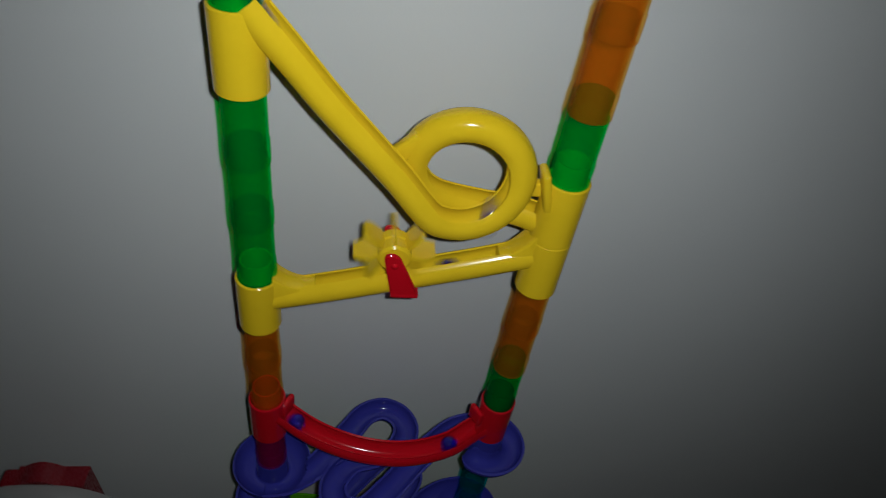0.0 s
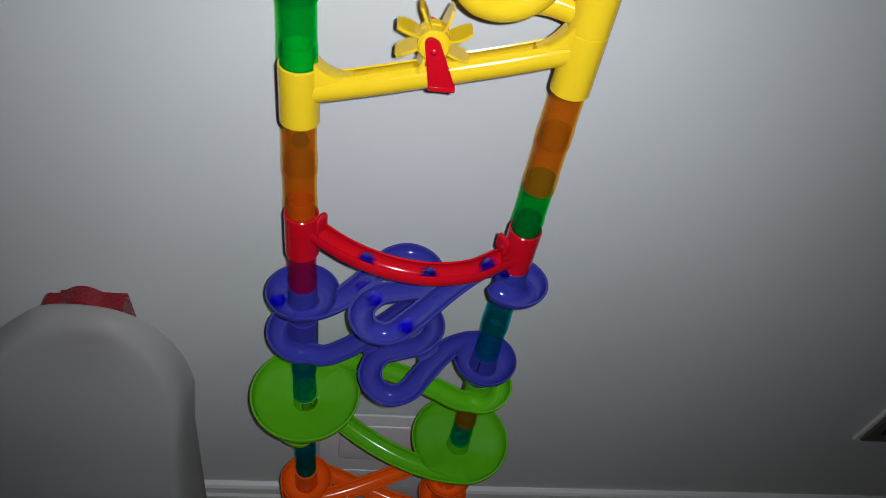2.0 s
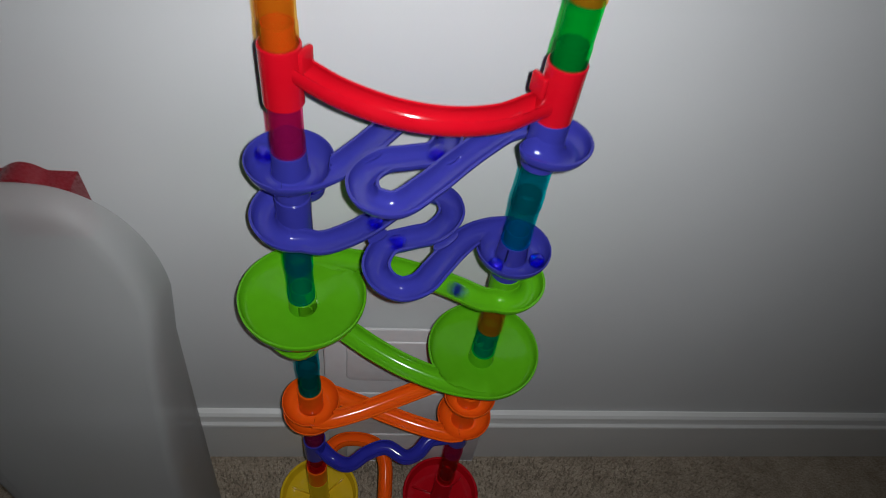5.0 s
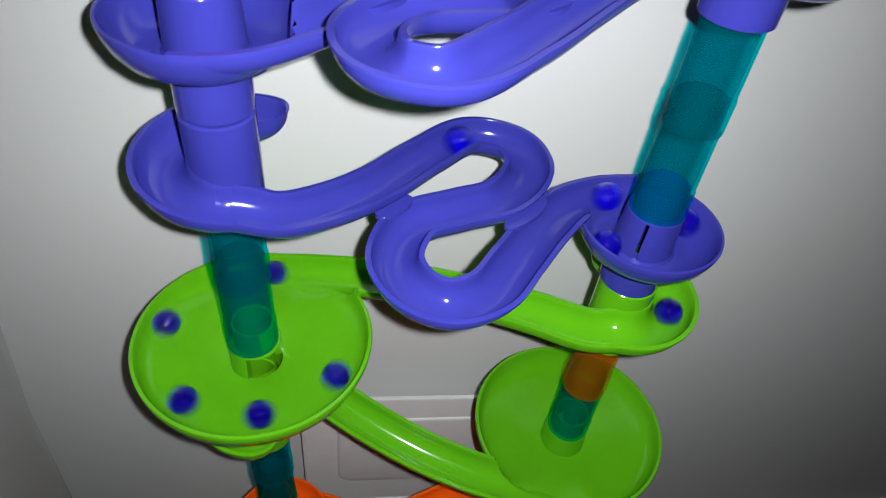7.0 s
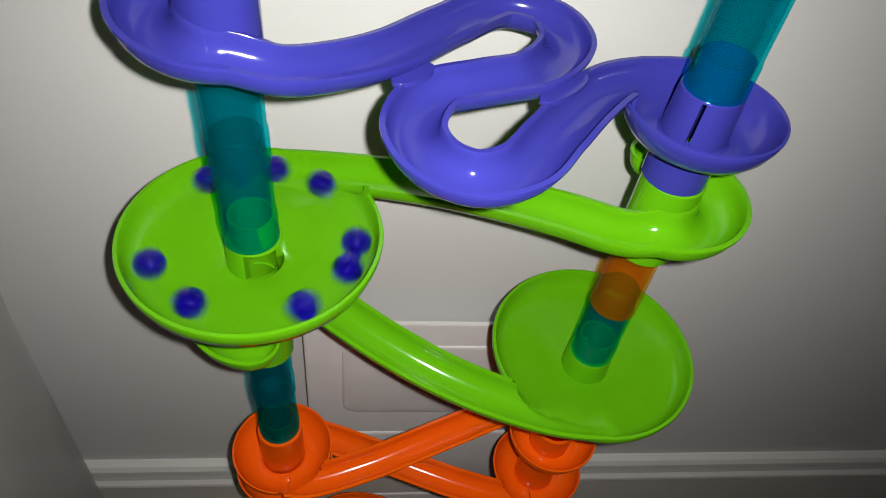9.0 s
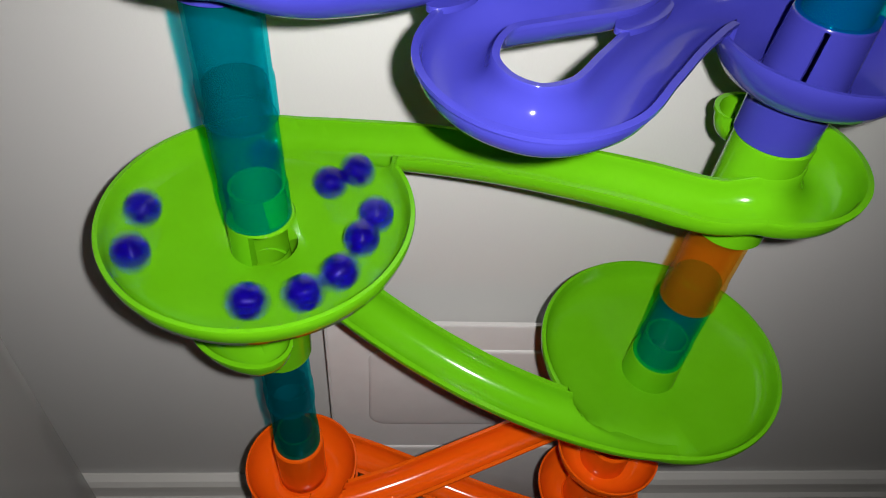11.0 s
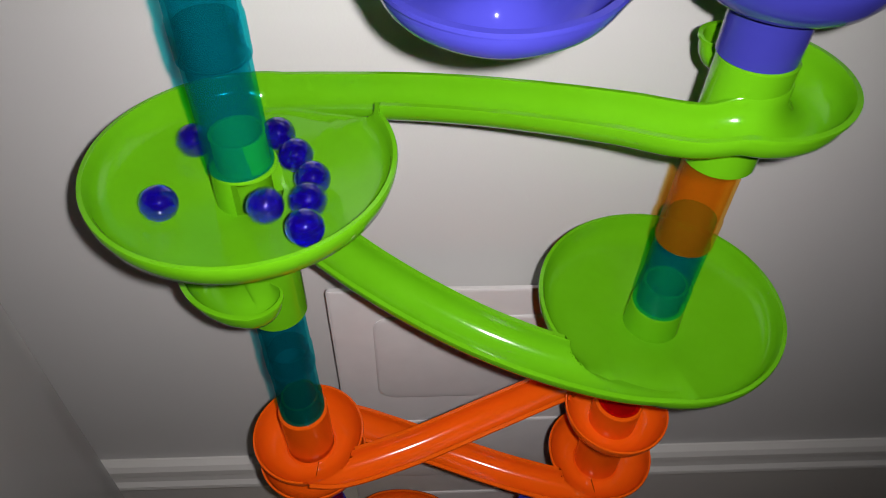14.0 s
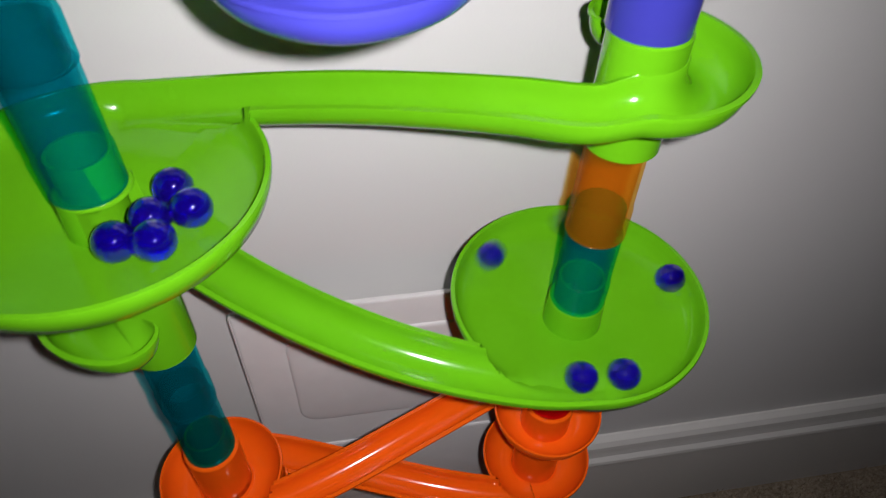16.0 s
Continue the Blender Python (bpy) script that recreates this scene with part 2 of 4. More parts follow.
def sweep(path, profile, bm=None, upright=True, caps=True, shape=None, taper=None):
    """Carries a closed profile (u across, v up) along a path. upright: v stays vertical; else v turns in the x-z plane with the path.
    shape: changes u and v by place; taper: scales of u and v by the lengths run and left."""
    bm = bm or bmesh.new()
    rows = []
    base = profile
    run = [0.0]
    for a, b in zip(path, path[1:]):
        run.append(run[-1] + (b - a).length)
    for i, p in enumerate(path):
        if taper:
            su, sv = taper(run[i], run[-1] - run[i])
            profile = [(u * su, v * sv) for u, v in base]
        t = (path[min(i + 1, len(path) - 1)] - path[max(i - 1, 0)]).normalized()
        if upright:
            up = Vector((0, 0, 1))
            side = t.cross(up).normalized()
        else:
            flat = Vector((t.x, 0, t.z)).normalized()
            up = Vector((-flat.z, 0, flat.x))
            side = t.cross(up).normalized()
        rows.append([bm.verts.new(p + side * u + up * v) for u, v in ([shape(p, side, *q) for q in profile] if shape else profile)])
    k = len(profile)
    for a, b in zip(rows, rows[1:]):
        for j in range(k):
            bm.faces.new((a[j], b[j], b[(j + 1) % k], a[(j + 1) % k]))
    if caps:
        bm.faces.new(rows[0])
        bm.faces.new(list(reversed(rows[-1])))
    bmesh.ops.recalc_face_normals(bm, faces=bm.faces)
    return bm


def round_start(w, u_end=1.0, v_end=1.0):
    """A taper that closes a trough of half width w with a rounded end and brings it to another size where it runs on."""
    def scale(s, left):
        k = math.sqrt(max(0.0, 1 - (1 - min(1, s / w)) ** 2)) * 0.97 + 0.03
        e = 1 - min(1, left / 0.03)
        return k * (1 + (u_end - 1) * e), k * (1 + (v_end - 1) * e)
    return scale


def channel_floor(line, half, deep):
    """Gives the height of a channel's inside over a place, or a great height beside it."""
    def height(x, y):
        q = min(line, key=lambda p: (p.x - x) ** 2 + (p.y - y) ** 2)
        u = math.hypot(q.x - x, q.y - y) / half
        return q.z - deep * (1 - u * u) ** 0.4 if u < 1 else 9.0
    return height


def sunk(height, clear=0.0005):
    """A shape for sweep(): what would stand in another channel's hollow is lowered under its floor."""
    def shape(p, side, u, v):
        q = p + side * u
        return u, min(v, height(q.x, q.y) - p.z - clear)
    return shape


def ring_path(cx, cy, r, a0, a1, z0, z1, n=40):
    """Part of a level or falling ring, angles in degrees."""
    return [Vector((cx + r * math.cos(radians(a0 + (a1 - a0) * i / n)), cy + r * math.sin(radians(a0 + (a1 - a0) * i / n)), z0 + (z1 - z0) * i / n)) for i in range(n + 1)]


# ---- the room ----
def room():
    bm = box(-2.2, 2.4, WALL, WALL + 0.12, 0, 2.4)
    thing("wall_north", bm, WALLPAINT, "plain off-white painted wall behind the marble run", "wall", kind="structure")
    for name, lim in (("wall_south", (-2.2, 2.4, -2.9, -2.78)), ("wall_west", (-2.32, -2.2, -2.9, WALL + 0.12)), ("wall_east", (2.4, 2.52, -2.9, WALL + 0.12))):
        thing(name, box(*lim, 0, 2.4), WALLPAINT, "plain off-white painted room wall", "wall", kind="structure")
    thing("ceiling", box(-2.32, 2.52, -2.9, WALL + 0.12, 2.4, 2.5), WALLPAINT, "plain white painted ceiling", "ceiling", kind="structure")
    # carpet: one sheet with an uneven pile
    bm = bmesh.new()
    bmesh.ops.create_grid(bm, x_segments=120, y_segments=90, size=1)
    for v in bm.verts:
        v.co = Vector((0.1 + v.co.x * 2.42, -1.35 + v.co.y * 1.52, 0))
        v.co.z = -0.004 + 0.003 * noise.noise(v.co * 9)
    thing("floor", bm, CARPET, "beige cut-pile carpet floor", "carpet", kind="structure")
    # baseboard with a moulded, double-beaded top
    prof = [(0, 0), (0.013, 0), (0.013, 0.128), (0.0165, 0.131), (0.0175, 0.135), (0.0165, 0.139), (0.0125, 0.143), (0.011, 0.150),
            (0.0125, 0.154), (0.0115, 0.161), (0.008, 0.166), (0.002, 0.169), (0, 0.169)]
    bm = bmesh.new()
    ends = [[bm.verts.new((x, WALL - d, z)) for d, z in prof] for x in (-2.2, 2.4)]
    k = len(prof)
    for j in range(k):
        bm.faces.new((ends[0][j], ends[1][j], ends[1][(j + 1) % k], ends[0][(j + 1) % k]))
    bm.faces.new(ends[0])
    bm.faces.new(list(reversed(ends[1])))
    bmesh.ops.recalc_face_normals(bm, faces=bm.faces)
    thing("baseboard", bm, TRIM, "white painted baseboard with a beaded top moulding", "baseboard", kind="structure", sharp=0.25)


def carpet_pile():
    """Short tufts of the carpet round the tower's foot."""
    rng = random.Random(5)
    verts, faces = [], []
    for i in range(26000):
        x, y = rng.uniform(-0.5, 0.75), rng.uniform(-0.5, WALL - 0.016)
        h, w, a = rng.uniform(0.005, 0.011), rng.uniform(0.0012, 0.0024), rng.uniform(0, 6.28)
        dx, dy = rng.gauss(0, 0.003), rng.gauss(0, 0.003)
        c, s = math.cos(a) * w, math.sin(a) * w
        b = len(verts)
        verts += [(x - c, y - s, -0.006), (x + c, y + s, -0.006), (x - s, y + c, -0.006), (x + dx, y + dy, h)]
        faces += [(b, b + 1, b + 3), (b + 1, b + 2, b + 3), (b + 2, b, b + 3)]
    me = bpy.data.meshes.new("carpet_pile")
    me.from_pydata(verts, [], faces)
    me.materials.append(CARPET)
    tagged(new("carpet_pile", me), "short beige carpet tufts around the tower", "carpet", kind="stuff")


# ---- pieces of the tower ----
TUBE_R = 0.0143
COLLAR_R = 0.0163


def tube_barrel():
    """One see-through tube, a module high: a hollow barrel, belled a little at its foot."""
    r, i = TUBE_R, TUBE_R - 0.0016
    return lathe([(i, 0), (r + 0.0003, 0), (r + 0.0003, 0.016), (r - 0.0003, 0.018), (r - 0.0005, M - 0.0010), (r - 0.0009, M - 0.0006), (i - 0.0004, M - 0.0006), (i - 0.0004, 0.02)], 48)


def tube_spigot():
    """The narrow neck that plugs into the piece above."""
    i = TUBE_R - 0.0022
    return lathe([(i, M - 0.0004), (i - 0.0002, M + 0.015), (i - 0.0013, M + 0.015), (i - 0.0013, M - 0.0004)], 40)


TUBE_MESH = {}


def tubes(x, levels, mat, colour):
    if mat.name not in TUBE_MESH:
        TUBE_MESH[mat.name] = (link_mesh("barrel", tube_barrel(), mat), link_mesh("spigot", tube_spigot(), mat))
    for k in levels:
        ob = holder("tube", (x, 0, k * M), "see-through %s plastic connector tube in the column" % colour, "tube", "tubes of the columns")
        for name, me in zip(("barrel", "spigot"), TUBE_MESH[mat.name]):
            new(name, me).parent = ob


def collar_mesh(height=M, slot=None, spigot=0.016, r=COLLAR_R, rt=COLLAR_R):
    """The upright socket of a track piece. slot: (angle, half width, top) of the opening that lets marbles in, degrees and metres. rt: radius at the top."""
    i = r - 0.0022
    if slot is None:
        return lathe([(i, 0), (r, 0), (r, height - 0.001), (r - 0.001, height), (TUBE_R - 0.0022, height), (TUBE_R - 0.0024, height + spigot),
                      (TUBE_R - 0.0038, height + spigot), (TUBE_R - 0.0040, 0.01)], 48)
    bm = bmesh.new()
    a0, half, low, top = slot
    n = 48
    outer = [(r, 0), (r, low), (rt, top), (rt, height - 0.0008), (rt - 0.0006, height), (TUBE_R - 0.0022, height), (TUBE_R - 0.0024, height + spigot)]
    inner = [(TUBE_R - 0.0038, height + spigot), (TUBE_R - 0.0038, top), (TUBE_R - 0.0038, low), (i - 0.002, 0)]
    prof = outer + inner
    k = len(prof)
    rings = []
    for s in range(n):
        a = radians(a0) + math.tau * (s + 0.5) / n
        rings.append([bm.verts.new((q * math.cos(a), q * math.sin(a), z)) for q, z in prof])
    cut = int(half / 360 * n)
    for s in range(n):
        d = min(s + 1, n - s - 1)
        a, b = rings[s], rings[(s + 1) % n]
        for j in range(k):
            if d <= cut and j in (1, 8):
                continue
            bm.faces.new((a[j], b[j], b[(j + 1) % k], a[(j + 1) % k]))
    for s, flip in ((cut, False), ((n - 1 - cut) % n, True)):
        a = rings[s]
        f = (a[1], a[2], a[8], a[9])
        bm.faces.new(f if not flip else tuple(reversed(f)))
    bmesh.ops.recalc_face_normals(bm, faces=bm.faces)
    return bm


# design line of the zigzag channel: leaves one ring at its front, swings back, forth, and enters the other ring at its back
ZIG = [(-0.080, -0.0240, 0.0160), (-0.058, -0.0095, 0.0105), (-0.036, 0.0100, 0.0065), (-0.010, 0.0375, 0.0048), (0.0170, 0.0595, 0.0040), (0.0390, 0.0525, 0.0034),
       (0.0442, 0.0310, 0.0024), (0.0280, 0.0078, 0.0012), (0.004, -0.0005, 0.0), (-0.0198, -0.0098, -0.0014), (-0.0298, -0.0335, -0.0026), (-0.0225, -0.0515, -0.0033),
       (-0.006, -0.0600, -0.0036), (0.0125, -0.0535, -0.0038), (0.0285, -0.0335, -0.0038), (0.046, -0.0105, -0.0040), (0.066, 0.0110, -0.0052), (0.087, 0.0225, -0.0078)]
Z_START, Z_END = 0.0235, -0.0095


def zigzag_line():
    pts = ring_path(-SX, 0, 0.0272, 35, 285, Z_START + 0.014, Z_START - 0.002)
    end = ring_path(SX, 0, 0.0262, 108, -160, Z_END + 0.001, Z_END, 36)
    return pts, glide([pts[-4], pts[-1]] + [Vector(p) for p in ZIG] + [end[0], end[4]], 0.0025), end


END_CUP = [(0.0158, -0.0140), (0.0175, -0.0163), (0.0210, -0.0170), (0.0260, -0.0161), (0.0306, -0.0129), (0.0340, -0.0083), (0.0358, -0.0034), (0.0363, -0.0004), (0.0369, 0.0006),
           (0.0381, 0.0004), (0.0383, -0.0010), (0.0375, -0.0043), (0.0354, -0.0098), (0.0318, -0.0145), (0.0265, -0.0178), (0.0180, -0.0190), (0.0150, -0.0190)]


def end_cup_floor(x, y):
    """Height of the end cup's inside over a place, or a great height beside it."""
    r = math.hypot(x - SX, y)
    if r > 0.0338:
        return 9.0
    for (ra, za), (rb, zb) in zip(END_CUP[:7], END_CUP[1:8]):
        if r <= rb:
            return Z_END + za + (zb - za) * max(0, r - ra) / (rb - ra)
    return Z_END


def zigzag(z_base, turned, label):
    """A purple zigzag track: two cups on collars, joined by a channel with two hairpin bends."""
    ob = holder("zigzag_track", (0, 0, z_base), label, "marble track", "purple zigzag tracks")
    start, mid, end = zigzag_line()
    part("start_cup", sweep(glide(start, 0.0015), trough(0.0107, 0.0135), taper=round_start(0.011, 1.009, 0.852)), PURPLE, ob)
    part("channel", sweep(mid, trough(0.0108, 0.0115, n=20), shape=sunk(end_cup_floor)), PURPLE, ob)
    over = channel_floor(mid, 0.0108, 0.0115)

    def mouth(a, r, z):
        """The cup's wall gives way to the channel's floor where the channel comes in."""
        if r > 0.030:
            z = min(z, over(SX + r * math.cos(a), r * math.sin(a)) - Z_END - (0.0004 if z > -0.0140 else 0.002))
        return r, z

    cup = part("end_cup", lathe(END_CUP, 160, shape=mouth), PURPLE, ob)
    cup.matrix_basis = Matrix.Translation((SX, 0, Z_END))
    c = part("start_collar", collar_mesh(M), PURPLE, ob)
    c.matrix_basis = pose(-SX, 0, -0.0005)
    c = part("end_collar", collar_mesh(M, (-124, 4, 0.0275, 0.0506), rt=0.0150), PURPLE, ob)
    c.matrix_basis = pose(SX, 0, -M + 0.0005)
    # flat webs between neighbouring runs
    for x, y, length, rz in ((-0.0290, -0.0005, 0.0115, 41), (0.0375, -0.0020, 0.0165, 43)):
        bm = bmesh.new()
        outline = [(length * math.cos(math.tau * q / 28), 0.0055 * math.copysign(abs(math.sin(math.tau * q / 28)), math.sin(math.tau * q / 28))) for q in range(28)]
        top, low = [[bm.verts.new((u, v, z)) for u, v in outline] for z in (-0.0002, -0.0026)]
        bm.faces.new(top)
        bm.faces.new(list(reversed(low)))
        for q in range(28):
            bm.faces.new((top[q], low[q], low[(q + 1) % 28], top[(q + 1) % 28]))
        bmesh.ops.recalc_face_normals(bm, faces=bm.faces)
        w = part("web", bm, PURPLE, ob)
        w.matrix_basis = pose(x, y, -0.0002 if x < 0 else -0.0022, 0, 0, rz)
    if turned:
        ob.matrix_basis = pose(0, 0, z_base, 0, 0, 180)
    return ob


CHUTE = [(0.082, -0.0215, 0.16), (0.056, -0.0035, 0.33), (0.028, 0.0135, 0.50), (-0.004, 0.0295, 0.67), (-0.040, 0.0425, 0.83), (-0.075, 0.0505, 0.955), (-0.1065, 0.0530, 1.0)]
CHUTE_TOP, CHUTE_END = 0.0405, -0.0008
DISH = [(0.0145, -0.0222), (0.03, -0.0190), (0.05, -0.0145), (0.057, -0.0122), (0.0605, -0.0105), (0.0630, -0.0078), (0.0645, -0.0040), (0.0652, -0.0005), (0.0657, 0.0003),
        (0.0676, 0.0003), (0.0680, -0.0010), (0.0674, -0.0050), (0.0655, -0.0105), (0.0615, -0.0138), (0.05, -0.0172), (0.03, -0.0215), (0.0145, -0.0247)]


def dish_lines():
    """The feeding cup's ring and the chute's middle line, at the height of their rims over the dish's rim."""
    cup = [Vector((SX + r * math.cos(radians(a)), r * math.sin(radians(a)), CHUTE_TOP)) for a, r in ((104, 0.0200), (98, 0.0238), (92, 0.0268))]
    cup += ring_path(SX, 0, 0.0285, 86, -110, CHUTE_TOP, CHUTE_TOP - 0.003, 40)
    mid = [Vector((x, y, CHUTE_TOP - 0.003 + (CHUTE_END + 0.003 - CHUTE_TOP) * f)) for x, y, f in CHUTE]
    return cup, glide([cup[-4], cup[-1]] + mid, 0.0015)


def dish(z_base, turned, shift, slot, label):
    """A lime dish on one column, fed by a curved chute from a cup on the other column. z_base: the dish's rim."""
    ob = holder("dish_track", (0, 0, z_base), label, "marble track", "lime dish tracks")
    cup, line = dish_lines()
    half, deep, thick = 0.0122, 0.0135, 0.0016

    def chute_floor(x, y):
        """Height of the chute's inside over a place, or a great height beside it."""
        q = min(range(len(line)), key=lambda i: (line[i].x - x) ** 2 + (line[i].y - y) ** 2)
        u = math.hypot(line[q].x - x, line[q].y - y) / half
        return line[q].z - deep * (1 - u * u) ** 0.4 if u < 1 else 9.0

    def dish_floor(r):
        for (ra, za), (rb, zb) in zip(DISH[:8], DISH[1:8]):
            if r <= rb:
                return za + (zb - za) * max(0, r - ra) / (rb - ra)
        return 9.0

    def rim(a, r, z):
        """The rim gives way to the chute's floor where the chute comes in."""
        if r > 0.056 and -10 < math.degrees(a) < 110:
            c = chute_floor(-SX + r * math.cos(a), r * math.sin(a))
            z = min(z, c - (0.0004 if z > -0.0105 else thick))
        return r, z

    d = part("dish", lathe(DISH, 360, shape=rim), GREEN, ob)
    d.matrix_basis = pose(-SX, 0, 0)
    part("start_cup", sweep(glide(cup, 0.0015), trough(0.0114, 0.016), taper=round_start(0.012, 1.07, 0.844)), GREEN, ob)

    def open_end(p, side, u, v):
        """Inside the dish the chute sinks below the dish's floor."""
        q = p + side * u
        r = math.hypot(q.x + SX, q.y)
        if r < 0.0652:
            v = min(v, dish_floor(r) - p.z - 0.0008)
        return u, v

    part("chute", sweep(line, trough(half, deep, n=24), shape=open_end), GREEN, ob)
    c = part("start_collar", collar_mesh(M), GREEN, ob)
    c.matrix_basis = pose(SX, 0, -0.003)
    c = part("end_collar", collar_mesh(M, (*slot, 0.030, 0.0505), rt=0.0150), GREEN, ob)
    c.matrix_basis = pose(-SX, 0, -M - 0.003)
    ob.matrix_basis = pose(shift, 0, z_base, 0, 0, 180 if turned else 0)
    return ob


def saucer(cx, z, k, over):
    """A cup like the purple track's, k times as wide, about a column at cx with its rim at z. over: the channel that comes in."""
    def mouth(a, r, h):
        if r > 0.030 * k:
            h = min(h, over(cx + r * math.cos(a), r * math.sin(a)) - (0.0004 if h > z - 0.0140 else 0.002))
        return r, h
    return lathe([(r * k, h + z) for r, h in END_CUP], 160, centre=(cx, 0), shape=mouth)


def saucer_floor(cx, z, k):
    """Height of a saucer's inside over a place, or a great height beside it."""
    def height(x, y):
        h = end_cup_floor(SX + (x - cx) / k, y / k)
        return h if h > 8 else h - Z_END + z
    return height


def orange_ramp(z_base, rise, k_start, flip, label):
    """An orange ramp: a saucer on one column, a straight sloping trough, and a saucer on the other column."""
    ob = holder("ramp_track", (0, 0, z_base), label, "marble track", "orange crossing ramps")
    f = -1 if flip else 1
    half, deep = 0.0106, 0.0115
    line = [(0.102, 0.0260), (0.092, 0.0262), (0.076, 0.0235), (0.02, 0.003), (-0.04, -0.018), (-0.084, -0.0285), (-0.101, -0.0275)]
    heights = [rise, rise, rise * 0.85 - 0.001, rise * 0.55, rise * 0.2, 0.0, 0.0]
    line = glide([(f * x, y, h) for (x, y), h in zip(line, heights)], 0.0025)
    over = channel_floor(line, half, deep)
    ends = (saucer_floor(f * SX, rise, k_start), saucer_floor(-f * SX, 0.0, 1.0))
    part("start_cup", saucer(f * SX, rise, k_start, over), ORANGE, ob)
    part("ramp", sweep(line, trough(half, deep, n=20), shape=sunk(lambda x, y: min(g(x, y) for g in ends))), ORANGE, ob)
    part("end_cup", saucer(-f * SX, 0.0, 1.0, over), ORANGE, ob)
    c = part("start_collar", collar_mesh(M), ORANGE, ob)
    c.matrix_basis = pose(f * SX, 0, -0.020)
    c = part("end_collar", collar_mesh(M), ORANGE, ob)
    c.matrix_basis = pose(f * -SX, 0, -0.020)
    return ob


def red_bow():
    """The red track that bows out in front of the columns."""
    ob = holder("bow_track", (0, 0, 17 * M), "glossy red curved marble track bowed between two columns", "marble track")
    for x in (-SX, SX):
        c = part("collar", collar_mesh(M), RED, ob)
        c.matrix_basis = pose(x, 0, 0)
    line = glide([(-0.100, 0.002, 0.034), (-0.088, -0.006, 0.0305), (-0.06, -0.023, 0.027), (-0.02, -0.036, 0.023), (0.02, -0.038, 0.020), (0.06, -0.027, 0.017),
                  (0.086, -0.010, 0.0155), (0.100, -0.002, 0.015)], 0.004)
    part("channel", sweep(line, gutter(0.0098, 0.0018, 0.95)), RED, ob)
    # raised lips where the channel meets the collars
    for x, y, z, rz in ((-0.0885, -0.001, 0.040, -30), (0.0875, -0.004, 0.033, 30)):
        ear = part("ear", box(-0.0028, 0.0028, -0.0085, 0.0085, -0.010, 0.009, 0.0025), RED, ob)
        ear.matrix_basis = pose(x, y, z, 0, 0, rz)
    return ob


def yellow_bar():
    """The straight yellow gutter under the loop, from the upper collar down to the lower one."""
    ob = holder("bar_track", (0, 0, 20 * M), "glossy yellow sloping bar track with a collar at each end", "marble track")
    c = part("end_collar", collar_mesh(M), YELLOW, ob)
    c.matrix_basis = pose(-SX, 0, 0)
    c = part("start_collar", collar_mesh(M), YELLOW, ob)
    c.matrix_basis = pose(SX, 0, M)
    line = glide([(0.098, 0, 0.087), (0.05, 0, 0.0715), (0.0, 0, 0.057), (-0.05, 0, 0.0425), (-0.098, 0, 0.030)], 0.005)
    part("gutter", sweep(line, gutter(0.0104, 0.0015, 0.55)), YELLOW, ob)
    # the flared fillets that rise from the gutter to the collars
    for x, z, s, drop, long in ((-0.0945, 0.0345, 1, 0.275, 0.030), (0.0945, 0.0895, -1, -0.285, 0.024)):
        fil = bmesh.new()
        rows = []
        for i in range(13):
            u = i / 12
            px, low = x + s * long * u, z + s * long * u * drop * s
            high = low + 0.0045 + 0.019 * (1 - u) ** 2.3
            w = 0.0102 - 0.0022 * u
            sec = [(-w, low - 0.003), (w, low - 0.003), (w, high - 0.0025), (w - 0.0008, high - 0.0008), (w - 0.003, high), (-w + 0.003, high), (-w + 0.0008, high - 0.0008), (-w, high - 0.0025)]
            rows.append([fil.verts.new((px, y, h)) for y, h in sec])
        for ra, rb in zip(rows, rows[1:]):
            for j in range(8):
                fil.faces.new((ra[j], rb[j], rb[(j + 1) % 8], ra[(j + 1) % 8]))
        fil.faces.new(rows[0])
        fil.faces.new(list(reversed(rows[-1])))
        bmesh.ops.recalc_face_normals(fil, faces=fil.faces)
        part("fillet", fil, YELLOW, ob)
    return ob


LOOP_C, LOOP_R = (0.0365, 1.1955), 0.0352


def slide_line():
    cx, cz = LOOP_C
    down = [Vector((-0.100, -0.004, 1.302)), Vector((-0.080, -0.006, 1.2785)), Vector((-0.0548, -0.009, 1.2480)), Vector((-0.0110, -0.012, 1.1990))]
    turn = [Vector((cx + LOOP_R * math.cos(radians(a)), -0.014 + 0.032 * (a + 125) / 385, cz + LOOP_R * math.sin(radians(a)))) for a in range(-125, 261, 15)]
    out = [Vector((0.055, 0.016, 1.157)), Vector((0.08, 0.010, 1.158)), Vector((0.100, 0.004, 1.155))]
    return glide(down + turn + out, 0.003)


